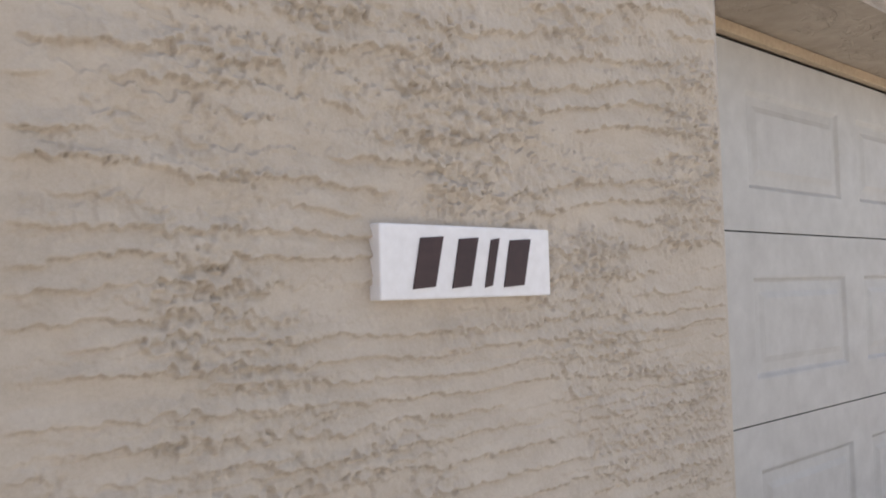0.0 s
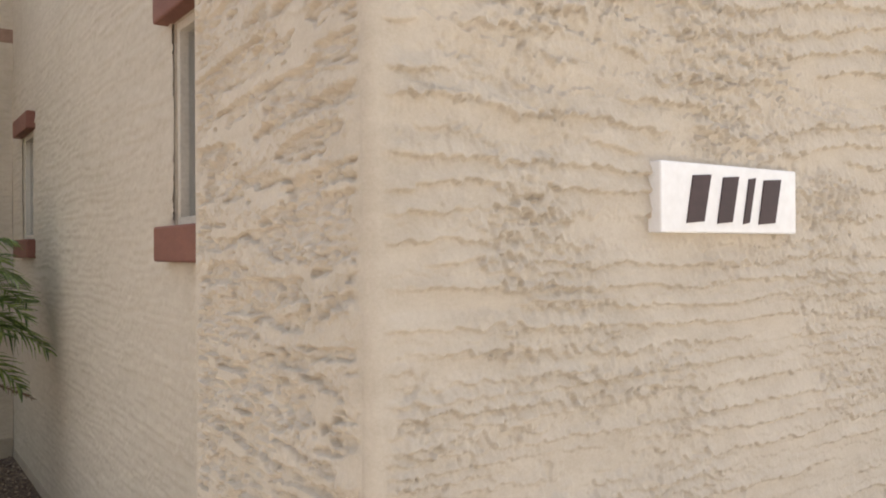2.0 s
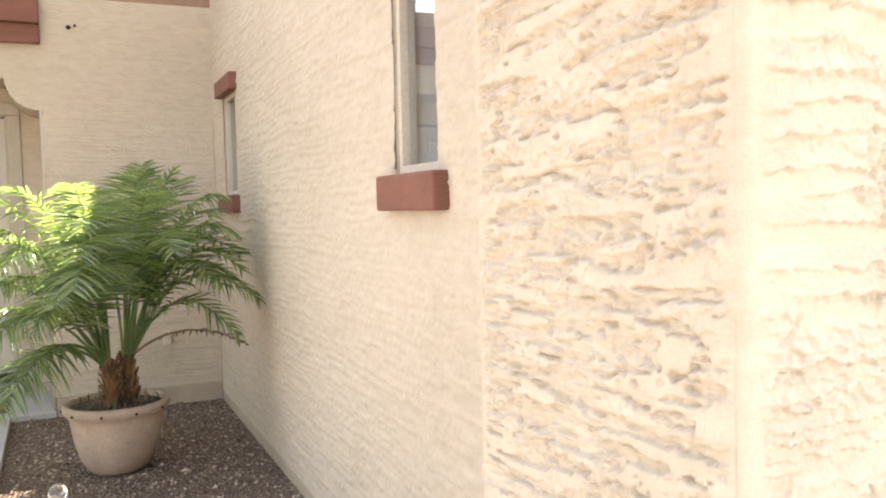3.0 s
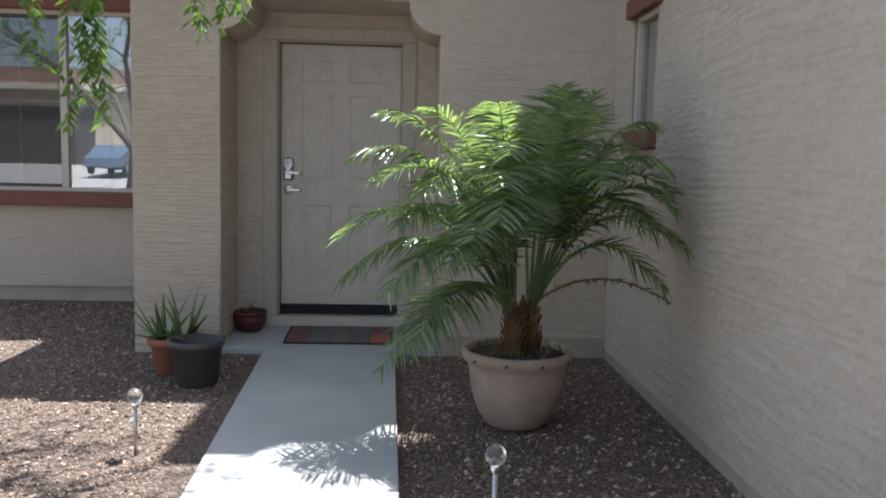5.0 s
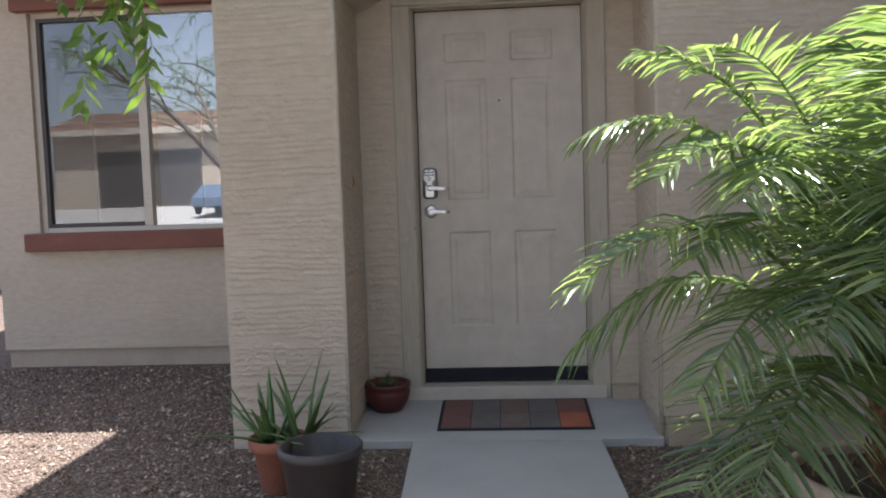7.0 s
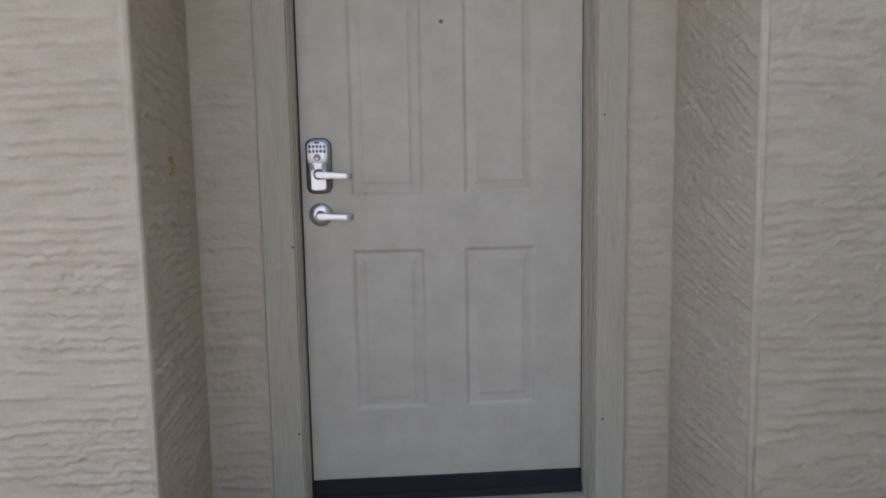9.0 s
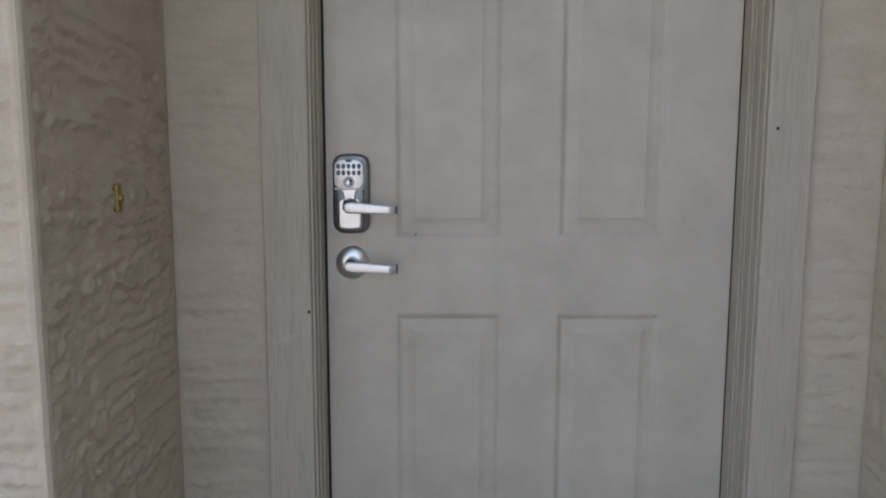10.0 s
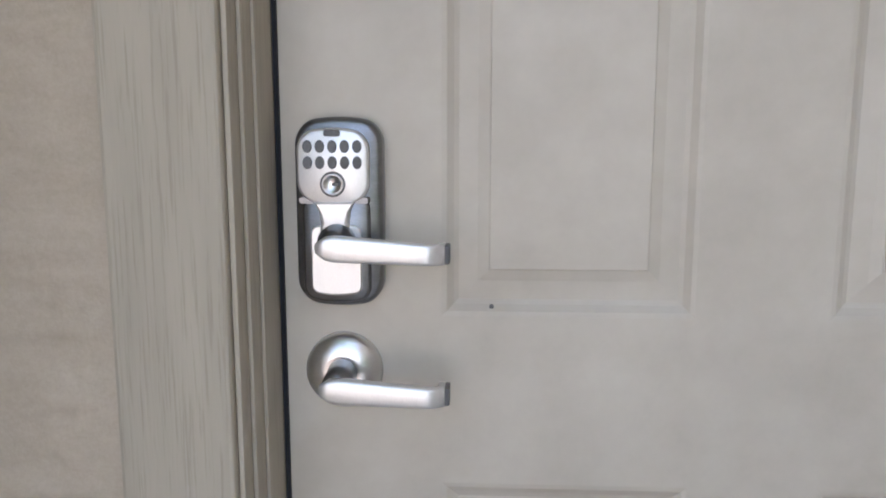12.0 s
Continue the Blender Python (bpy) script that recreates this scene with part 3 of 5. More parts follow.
# the left wall with the big window
LW, WX0, WX1, BZ0, BZ1 = 1.36, -3.02, -1.36, 0.985, 2.62
bm = bmesh.new()
box(bm, -3.36, WX0, LW, LW + 0.2, 0.10, LOW)
box(bm, WX1, -0.70, LW, LW + 0.2, 0.10, LOW)
box(bm, WX0, WX1, LW, LW + 0.2, 0.10, BZ0)
box(bm, WX0, WX1, LW, LW + 0.2, BZ1, LOW)
structure(link_mesh("wall_front_room", bm, STUCCO_FAR), "beige stucco wall with a wide window")
structure(link_mesh("foundation_front", B(-3.34, -0.9, LW + 0.025, LW + 0.2, -0.1, 0.10), FOUNDATION), "recessed concrete foundation under the front room wall", "foundation")
structure(link_mesh("wall_west", B(-3.36, -3.16, LW + 0.2, 9, -0.1, LOW), STUCCO_FAR), "stucco side wall of the front room")
structure(link_mesh("wall_back", B(-3.36, 8.6, 9, 9.2, -0.1, TOP), STUCCO_FAR), "plain back wall of the house")
structure(link_mesh("wall_upper_west", B(1.22, 1.42, 0.2, 9, LOW, TOP), STUCCO_FAR), "upper storey side wall")
structure(link_mesh("roof_low", B(-3.8, 1.22, 0.82, 9.4, LOW, LOW + 0.16), ROOF_TILE), "low roof with a deep eave", "roof")
structure(link_mesh("roof_entry", B(-0.92, 1.22, YA - 0.01, 0.82, LOW, LOW + 0.1), ROOF_TILE), "flat cap over the entry", "roof")
structure(link_mesh("roof_high", B(1.22, 8.7, 1.4, 9.4, TOP, TOP + 0.15), ROOF_TILE), "roof of the upper storey", "roof")
structure(link_mesh("wall_upper_step", B(1.42, XW, 1.4, 1.6, LOW, TOP), STUCCO_FAR), "upper storey wall set back from the entry")
# cap of the added bay, also out of view
structure(link_mesh("roof_unseen_bay", B(1.22, 1.64, YA, 0.4, TOP + 0.45, TOP + 0.55), ROOF_TILE), "flat cap of the unseen bay added to shade the walk", "roof")
structure(link_mesh("roof_corner", B(1.64, XW, YA, 1.4, LOW, LOW + 0.1), ROOF_TILE), "low flat roof in the corner", "roof")
# unseen 4 cm overhang, added to set the shade edge on palm and gravel
structure(link_mesh("roof_garage", B(XW - 0.04, 8.7, -6.6, 1.4, TOP, TOP + 0.15), ROOF_TILE), "roof over the garage wing", "roof")
structure(link_mesh("room_floor", B(-3.16, 8.4, LW + 0.2, 9, -0.1, 0.05), INTERIOR), "plain floor inside the house", "floor")


# ---- panelled leaves ----
def panelled(bm, x0, x1, z0, z1, panels, y, depth, rim=0.016, bevel_w=0.042, sink=0.009, rise=0.006, thick=0.045):
    """A slab whose face at y carries sunk mouldings round raised fields; panels are (x0, x1, z0, z1)."""
    xb = sorted({x0, x1, *[p[0] for p in panels], *[p[1] for p in panels]})
    zb = sorted({z0, z1, *[p[2] for p in panels], *[p[3] for p in panels]})

    def quad(a, b):
        bm.faces.new([bm.verts.new(p) for p in (a[0], a[1], b[1], b[0])])

    for i in range(len(xb) - 1):
        for j in range(len(zb) - 1):
            cx, cz = (xb[i] + xb[i + 1]) / 2, (zb[j] + zb[j + 1]) / 2
            if any(p[0] < cx < p[1] and p[2] < cz < p[3] for p in panels):
                continue
            bm.faces.new([bm.verts.new(p) for p in ((xb[i], y, zb[j]), (xb[i + 1], y, zb[j]), (xb[i + 1], y, zb[j + 1]), (xb[i], y, zb[j + 1]))])
    for a, b, c, d in panels:
        loops = []
        for inset, dy in ((0, 0), (rim * 0.3, sink * 0.12), (rim * 0.7, sink * 0.75), (rim, sink), (rim + bevel_w * 0.6, sink * 0.8), (rim + bevel_w * 0.95, sink - rise + 0.0012), (rim + bevel_w, sink - rise)):
            loops.append([bm.verts.new(p) for p in ((a + inset, y + dy, c + inset), (b - inset, y + dy, c + inset), (b - inset, y + dy, d - inset), (a + inset, y + dy, d - inset))])
        for p, q in zip(loops, loops[1:]):
            for i in range(4):
                bm.faces.new((p[i], p[(i + 1) % 4], q[(i + 1) % 4], q[i]))
        bm.faces.new(loops[-1])
    bmesh.ops.remove_doubles(bm, verts=bm.verts, dist=0.0002)
    box(bm, x0, x1, y + 0.014, y + thick, z0, z1)
    for a, b in (((x0, z0), (x1, z0)), ((x1, z0), (x1, z1)), ((x1, z1), (x0, z1)), ((x0, z1), (x0, z0))):
        bm.faces.new([bm.verts.new(p) for p in ((a[0], y, a[1]), (b[0], y, b[1]), (b[0], y + 0.014, b[1]), (a[0], y + 0.014, a[1]))])
    return bm


# ---- the front door ----
front_door = structure(empty("door_1"), "closed beige six-panel front door", "door")
PX = ((0.155, 0.395), (0.520, 0.760))
pan = [(a, b, c, d) for a, b in PX for c, d in ((0.435, 0.977), (1.147, 1.82), (1.905, 2.075))]
part("door_leaf", panelled(bmesh.new(), 0.004, 0.911, 0.200, 2.190, pan, 0.0, 0.01, 0.016, 0.030, 0.007, 0.005), DOOR_PAINT, front_door)
part("door_sweep", B(0.002, 0.913, -0.012, 0.04, 0.122, 0.199), BLACK_RUBBER, front_door, "black rubber door sweep", bevel=0.004)
part("sweep_lip", B(0.002, 0.913, -0.024, -0.012, 0.124, 0.150), BLACK_RUBBER, front_door, bevel=0.004)
bm = bmesh.new()
tube(bm, [(0.4575, 0.0, 1.694), (0.4575, -0.006, 1.694)], [0.007, 0.006], 20)
part("peephole", bm, BUTTON, front_door, "small round metal peephole")

bm = bmesh.new()
tube(bm, [(0.2025, 0.0062, 1.1555), (0.2025, 0.0025, 1.1555)], [0.0028, 0.0022], 12)
part("nail_head", bm, BUTTON, front_door, "small dark nail head")

door_frame = structure(empty("door_frame"), "weathered beige wooden door casing with stepped mouldings", "door frame")
bm = B(T0, -0.014, TY, -0.09, 0.05, 2.205)
part("casing", bm, TRIM_WOOD, door_frame, bevel=0.004)
bm = B(0.93, T1, TY, -0.09, 0.05, 2.205)
part("casing", bm, TRIM_WOOD, door_frame, bevel=0.004)
bm = B(T0, T1, TY, -0.09, 2.207, 2.30)
part("casing", bm, TRIM_WOOD, door_frame, bevel=0.004)
for sgn, x in ((1, -0.0135), (-1, 0.9295)):
    for inner, outer, y0 in ((0.0, 0.005, -0.112), (0.0052, 0.009, -0.088), (0.0092, 0.0125, -0.060)):
        a, b = sorted((x + sgn * inner, x + sgn * outer))
        part("jamb", B(a, b, y0, 0.06, 0.08, 2.205), TRIM_WOOD, door_frame, bevel=0.001)
part("jamb", B(0.9135, 0.9172, -0.045, 0.06, 0.08, 2.19), TRIM_WOOD, door_frame, bevel=0.001)
part("jamb", B(-0.008, 0.923, -0.10, 0.06, 2.196, 2.206), TRIM_WOOD, door_frame, bevel=0.001)
part("weatherstrip", B(-0.0005, 0.0038, -0.004, 0.05, 0.12, 2.195), BLACK_RUBBER, door_frame, "black rubber weatherstrip in the gap")
part("weatherstrip", B(0.9112, 0.9165, -0.002, 0.05, 0.12, 2.195), BLACK_RUBBER, door_frame, "black rubber weatherstrip in the gap")
part("weatherstrip", B(0.0, 0.915, -0.001, 0.05, 2.1905, 2.1955), BLACK_RUBBER, door_frame, "black rubber weatherstrip in the gap")
for x, z in ((-0.020, 1.005), (-0.024, 0.408), (0.951, 1.392), (0.954, 0.414)):
    bm = bmesh.new()
    tube(bm, [(x, TY + 0.001, z), (x, TY - 0.0015, z)], [0.0035, 0.0032], 12)
    part("screw_head", bm, BLACK_RUBBER, door_frame)
door_step = structure(link_mesh("door_step", B(T0 + 0.02, T1 - 0.02, -0.135, 0.08, 0.02, 0.121), DOOR_PAINT, bevel=0.006), "pale painted step under the front door", "step")


# ---- lock and levers ----
def rounded(x0, x1, z0, z1, r, arc=0.0, n=8):
    """Outline of a plate with round corners; arc lifts the middle of top and bottom."""
    pts = []
    for cx, cz, a0 in ((x1 - r, z1 - r, 0), (x0 + r, z1 - r, 90), (x0 + r, z0 + r, 180), (x1 - r, z0 + r, 270)):
        for i in range(n + 1):
            a = radians(a0 + 90 * i / n)
            pts.append([cx + r * math.cos(a), cz + r * math.sin(a)])
    mx, mz, hw = (x0 + x1) / 2, (z0 + z1) / 2, (x1 - x0) / 2
    dense = []
    for p, q in zip(pts, pts[1:] + pts[:1]):
        dense.append(p)
        if abs(p[0] - q[0]) > hw * 0.5:
            dense += [[p[0] + (q[0] - p[0]) * k / 10, p[1]] for k in range(1, 10)]
    return [(x, z + (arc * (1 - ((x - mx) / hw) ** 2)) * (1 if z > mz else -1) * (abs(z - mz) > (z1 - z0) / 2 - r * 1.2)) for x, z in dense]


def plate(outline, y0, y1, chamfer=0.003):
    """A plate with a chamfered front: y0 is the front."""
    bm = bmesh.new()
    cx, cz = sum(p[0] for p in outline) / len(outline), sum(p[1] for p in outline) / len(outline)

    def ring(k, y):
        out = []
        for x, z in outline:
            d = math.hypot(x - cx, z - cz)
            out.append(bm.verts.new((x + (cx - x) * k / d, y, z + (cz - z) * k / d)))
        return out

    rings = [ring(0, y1), ring(0, y0 + chamfer), ring(chamfer * 0.35, y0 + chamfer * 0.35), ring(chamfer, y0)]
    for a, b in zip(rings, rings[1:]):
        for i in range(len(a)):
            j = (i + 1) % len(a)
            bm.faces.new((a[i], a[j], b[j], b[i]))
    bm.faces.new(rings[-1])
    bm.faces.new(rings[0])
    return bm


def lever_arm(bm, x, z, y, length):
    """A flat lever that tapers, drops a little and turns back to the door at its end."""
    secs = []
    for i in range(15):
        k = i / 14
        cx = x - 0.013 + (length + 0.013) * k
        hz = 0.0125 - 0.0035 * k
        if k < 0.15:
            hz *= math.sqrt(max(0.12, 1 - ((0.15 - k) / 0.15) ** 2))
        cz = z - 0.0065 * k
        cy = y + (0.0 if k < 0.9 else 0.010 * ((k - 0.9) / 0.1) ** 1.5)
        th = 0.0062
        ring = []
        for a in range(16):
            t = 2 * math.pi * a / 16
            ca, sa = math.cos(t), math.sin(t)
            ring.append(bm.verts.new((cx, cy + th * math.copysign(abs(sa) ** 0.42, sa), cz + hz * math.copysign(abs(ca) ** 0.42, ca))))
        secs.append(ring)
    for a, b in zip(secs, secs[1:]):
        for i in range(16):
            bm.faces.new((a[i], a[(i + 1) % 16], b[(i + 1) % 16], b[i]))
    bm.faces.new(secs[0])
    bm.faces.new(secs[-1])
    ex, ez = secs[-1][0].co.x, z - 0.0065
    bmesh.ops.bevel(bm, geom=[], offset=0.001, affect='EDGES')
    box(bm, ex - 0.006, ex, y + 0.002, y + 0.022, ez - 0.0085, ez + 0.0085)
    return bm


def lever_tip(x, z, y, length):
    """The dull cap at the lever's returned end."""
    return B(x + length - 0.0005, x + length + 0.0045, y + 0.003, y + 0.023, z - 0.0148, z + 0.0018)


def disc_y(bm, x, z, prof, n=40):
    """A turned body whose axis runs along y: (radius, y) pairs."""
    rings = [[bm.verts.new((x + r * math.cos(2 * math.pi * i / n), y, z + r * math.sin(2 * math.pi * i / n))) for i in range(n)] for r, y in prof]
    for a, b in zip(rings, rings[1:]):
        for i in range(n):
            bm.faces.new((a[i], a[(i + 1) % n], b[(i + 1) % n], b[i]))
    bm.faces.new(rings[0])
    bm.faces.new(rings[-1])
    return bm


KX = 0.0605
keypad_lock = thing("keypad_lock", "satin nickel electronic keypad lock with a lever, on the front door", "door lock")
part("backplate", plate(rounded(KX - 0.040, KX + 0.041, 1.166, 1.330, 0.019, 0.006), -0.020, 0.0, 0.006), DARK_SHADED_NICKEL, keypad_lock, "dark satin nickel backplate", True)
# dark rim round the bright lower face, its shade put into the colour
part("lower_plate", plate(rounded(KX - 0.033, KX + 0.030, 1.169, 1.262, 0.010, 0.005), -0.025, -0.018, 0.004), DARK_SHADED_NICKEL, keypad_lock, "", True)
part("lower_face", plate(rounded(KX - 0.025, KX + 0.022, 1.1745, 1.236, 0.006, 0.003), -0.0268, -0.020, 0.002), LIGHT_NICKEL, keypad_lock, "bright brushed nickel lower face")
face = part("keypad_face", plate(rounded(KX - 0.036, KX + 0.030, 1.262, 1.321, 0.015, 0.005), -0.0295, -0.018, 0.003), LIGHT_NICKEL, keypad_lock, "bright satin nickel keypad face", True)
for r in range(2):
    for c in range(5):
        bx, bz = KX - 0.003 + (c - 2) * 0.0113, 1.3095 - r * 0.0145
        ol = [(bx + 0.0043 * math.cos(2 * math.pi * i / 20), bz + 0.0058 * math.sin(2 * math.pi * i / 20)) for i in range(20)]
        part("button", plate(ol, -0.0308, -0.029, 0.0006), BUTTON, face, "dark grey oval button" if r + c == 0 else "")
part("led_window", plate(rounded(KX - 0.0105, KX + 0.0045, 1.3185, 1.3245, 0.002), -0.0305, -0.029, 0.0006), BUTTON, face, "small dark indicator window")
part("cylinder_ring", disc_y(bmesh.new(), KX - 0.003, 1.2755, [(0.0116, -0.028), (0.0116, -0.0300), (0.0108, -0.0302), (0.0100, -0.0302)]), BUTTON, face, "dark ring round the key cylinder")
part("key_cylinder", disc_y(bmesh.new(), KX - 0.003, 1.2755, [(0.0098, -0.028), (0.0098, -0.0312), (0.0084, -0.0318), (0.0080, -0.0306), (0.0002, -0.0306)]), NICKEL, face, "round key cylinder", True)
part("keyway", plate(rounded(KX - 0.0035, KX + 0.0025, 1.2740, 1.2770, 0.0008), -0.0318, -0.030, 0.0003), BUTTON, face)
part("neck", plate([(KX - 0.021, 1.260), (KX + 0.017, 1.260), (KX + 0.013, 1.252), (KX + 0.011, 1.240), (KX + 0.013, 1.222), (KX - 0.017, 1.222), (KX - 0.015, 1.240), (KX - 0.017, 1.252)][::-1], -0.031, -0.02, 0.004), LIGHT_NICKEL, keypad_lock, "")
part("face_lip", plate(rounded(KX - 0.036, KX + 0.030, 1.2575, 1.2635, 0.002), -0.0275, -0.018, 0.0015), DARK_SHADED_NICKEL, keypad_lock)
part("hub", disc_y(bmesh.new(), KX, 1.223, [(0.017, -0.020), (0.0165, -0.040), (0.0135, -0.046), (0.0125, -0.060)]), DARK_SHADED_NICKEL, keypad_lock, "", True)
part("lever", lever_arm(bmesh.new(), KX, 1.2225, -0.062, 0.100), LIGHT_NICKEL, keypad_lock, "satin nickel lever handle", True)

part("lever_tip", lever_tip(KX, 1.2225, -0.062, 0.100), BUTTON, keypad_lock, "dark end of the lever", bevel=0.0015)

passage_lever = thing("lever_handle", "satin nickel lever handle with a round rose, on the front door", "door handle")
part("rose", disc_y(bmesh.new(), KX, 1.093, [(0.0375, 0.0), (0.0375, -0.004), (0.0350, -0.009), (0.0260, -0.014), (0.0175, -0.0165), (0.017, -0.0165)], 56), NICKEL, passage_lever, "", True)
part("hub", disc_y(bmesh.new(), KX, 1.093, [(0.0145, -0.016), (0.0135, -0.036), (0.0125, -0.060)]), DARK_SHADED_NICKEL, passage_lever, "", True)
part("lever", lever_arm(bmesh.new(), KX, 1.0925, -0.062, 0.100), LIGHT_NICKEL, passage_lever, "", True)

part("lever_tip", lever_tip(KX, 1.0925, -0.062, 0.100), BUTTON, passage_lever, "dark end of the lever", bevel=0.0015)

# the door bell on the recess side
bell = thing("doorbell", "small aged brass doorbell button on the recess wall", "doorbell")
bm = bmesh.new()
box(bm, AX0 + 0.004, AX0 + 0.014, -0.408, -0.388, 1.243, 1.293)
part("plate", bm, BRASS, bell, "", False, 0.003)
bm = bmesh.new()
tube(bm, [(AX0 + 0.013, -0.398, 1.268), (AX0 + 0.019, -0.398, 1.268)], [0.008, 0.0065], 20)
part("button", bm, BRASS, bell)

# ---- garage door and plaque ----
garage = structure(empty("door_2"), "closed off-white sectional garage door with raised panels", "garage door")
GZ = (-0.10, 0.451, 1.053, 1.655, 2.257)
for z0, z1 in zip(GZ, GZ[1:]):
    pans = [(4.265 + 0.835 * k, 4.265 + 0.835 * k + 0.68, z0 + 0.135, z1 - 0.14) for k in range(-1, 5) if 4.265 + 0.835 * k > 3.0]
    pans = [(max(a, 3.52), b, c, d) for a, b, c, d in pans]
    part("door_section", panelled(bmesh.new(), 3.46, 8.42, z0 + 0.0025, z1 - 0.0025, pans, -6.235, 0.01, 0.02, 0.05, 0.012, 0.009), GARAGE_PAINT, garage)
part("backing", B(3.44, 8.40, -6.18, -6.17, -0.1, 2.29), BLACK_RUBBER, garage)
part("head_trim", B(3.48, 8.4, -6.27, -6.24, 2.260, 2.298), GARAGE_TRIM, garage, "tan painted trim along the door head", bevel=0.004)

plaque = thing("house_plaque", "white rectangular plaque with dark brown bars, on the stucco wall", "plaque")
part("board", B(2.520, 2.876, -6.621, -6.590, 1.482, 1.592), WHITE_PLASTIC, plaque, "", False, 0.003)
for x0, x1 in ((2.582, 2.632), (2.658, 2.704), (2.726, 2.750), (2.768, 2.822)):
    bm = bmesh.new()
    prism(bm, [(x0 - 0.004, 1.497), (x1 - 0.012, 1.500), (x1 + 0.006, 1.575), (x0 + 0.012, 1.572)], -6.6235, -6.620)
    part("bar", bm, INK, plaque, "dark brown bar" if x0 < 2.6 else "")


# ---- windows ----
def narrow_window(name, y0, y1, label):
    """A narrow window in the side wall with painted sill and lintel."""
    w = structure(empty(name), label, "window")
    x = XW + 0.008
    for a, b, c, d in ((y0, y0 + 0.03, WZ0, WZ1), (y1 - 0.03, y1, WZ0, WZ1), (y0 + 0.03, y1 - 0.03, WZ0, WZ0 + 0.03), (y0 + 0.03, y1 - 0.03, WZ1 - 0.03, WZ1)):
        part("window_frame", B(x, x + 0.06, a, b, c, d), VINYL, w, bevel=0.003)
    p = part("pane", B(x + 0.03, x + 0.036, y0 + 0.028, y1 - 0.028, WZ0 + 0.028, WZ1 - 0.028), GLASS, w, "clear reflecting glass")
    p.visible_shadow = False
    part("blind", B(x + 0.075, x + 0.08, y0, y1, WZ0, WZ1), BLIND, w, "pale blind behind the glass")
    part("window_sill", B(XW - 0.058, XW + 0.048, y0 - 0.072, y1 + 0.065, WZ0 - 0.122, WZ0 - 0.001), BROWN, w, "brown painted sill", bevel=0.008)
    part("lintel", B(XW - 0.058, XW + 0.048, y0 - 0.072, y1 + 0.065, WZ1 + 0.001, WZ1 + 0.115), BROWN, w, "brown painted lintel", bevel=0.008)
    return w


narrow_window("window_1", *WIN_N, "narrow fixed window with brown sill and lintel")
narrow_window("window_2", *WIN_F, "narrow fixed window with brown sill and lintel near the entry")
bigw = structure(empty("window_3"), "wide sliding window with brown sill and lintel, closed", "window")
MX = -2.19
fy = LW + 0.04
for a, b, c, d in ((WX0, WX0 + 0.04, BZ0, BZ1), (WX1 - 0.04, WX1, BZ0, BZ1), (WX0 + 0.04, WX1 - 0.04, BZ0, BZ0 + 0.035), (WX0 + 0.04, WX1 - 0.04, BZ1 - 0.035, BZ1)):
    part("window_frame", B(a, b, fy, fy + 0.07, c, d), VINYL, bigw, bevel=0.003)
part("window_frame", B(MX - 0.03, MX + 0.035, fy - 0.005, fy + 0.06, BZ0 + 0.036, BZ1 - 0.036), VINYL, bigw, bevel=0.003)
for a, b, c, d in ((WX0 + 0.041, WX0 + 0.07, BZ0 + 0.036, BZ1 - 0.036), (WX0 + 0.07, MX - 0.031, BZ0 + 0.036, BZ0 + 0.066), (WX0 + 0.07, MX - 0.031, BZ1 - 0.066, BZ1 - 0.036)):
    part("screen_frame", B(a, b, fy + 0.004, fy + 0.022, c, d), DARK_FRAME, bigw, "dark sliding sash frame", bevel=0.002)
for a, b in ((WX0 + 0.04, MX - 0.031), (MX + 0.036, WX1 - 0.04)):
    p = part("pane", B(a, b, fy + 0.03, fy + 0.036, BZ0 + 0.036, BZ1 - 0.036), GLASS, bigw, "clear reflecting glass")
    p.visible_shadow = False
for a, b in ((WX0 + 0.04, MX - 0.031), (MX + 0.036, WX1 - 0.04)):
    part("muntin", B((a + b) / 2 - 0.008, (a + b) / 2 + 0.008, fy + 0.045, fy + 0.055, BZ0 + 0.036, BZ1 - 0.036), VINYL, bigw)
    part("muntin", B(a, b, fy + 0.0452, fy + 0.0548, 1.80, 1.816), VINYL, bigw)
part("window_sill", B(WX0 - 0.09, WX1 + 0.09, LW - 0.078, LW + 0.036, BZ0 - 0.135, BZ0 - 0.001), BROWN, bigw, "brown painted sill", bevel=0.008)
part("lintel", B(WX0 - 0.09, WX1 + 0.09, LW - 0.078, LW + 0.036, BZ1 + 0.001, BZ1 + 0.13), BROWN, bigw, "brown painted lintel", bevel=0.008)
part("curtain", B(MX + 0.03, WX1, LW + 0.22, LW + 0.23, 0.95, 2.6), BLIND, bigw, "pale drawn curtain")

part("insect_screen", B(WX0 + 0.07, MX - 0.031, fy + 0.012, fy + 0.0125, BZ0 + 0.066, BZ1 - 0.066), SCREEN, bigw, "dark insect screen")

# small fittings on the entry wall
anchor = thing("broken_anchor", "small dark broken wall anchor stub on the stucco", "wall anchor")
bm = lathe([(0.0, -0.016), (0.014, -0.010), (0.018, 0.0), (0.012, 0.012), (0.0, 0.017)], 9, None, (1.395, YA - 0.008, 2.785))
part("stub", bm, BLACK_RUBBER, anchor)
bm = lathe([(0.0, -0.010), (0.010, -0.006), (0.011, 0.004), (0.0, 0.011)], 7, None, (1.438, YA - 0.008, 2.80))
part("stub", bm, BLACK_RUBBER, anchor)
hose_box = thing("outlet_cover", "small beige weatherproof outlet cover on the entry wall", "outlet cover")
part("cover", B(1.955, 2.015, YA - 0.045, YA - 0.004, 0.42, 0.53), VINYL, hose_box, bevel=0.006)


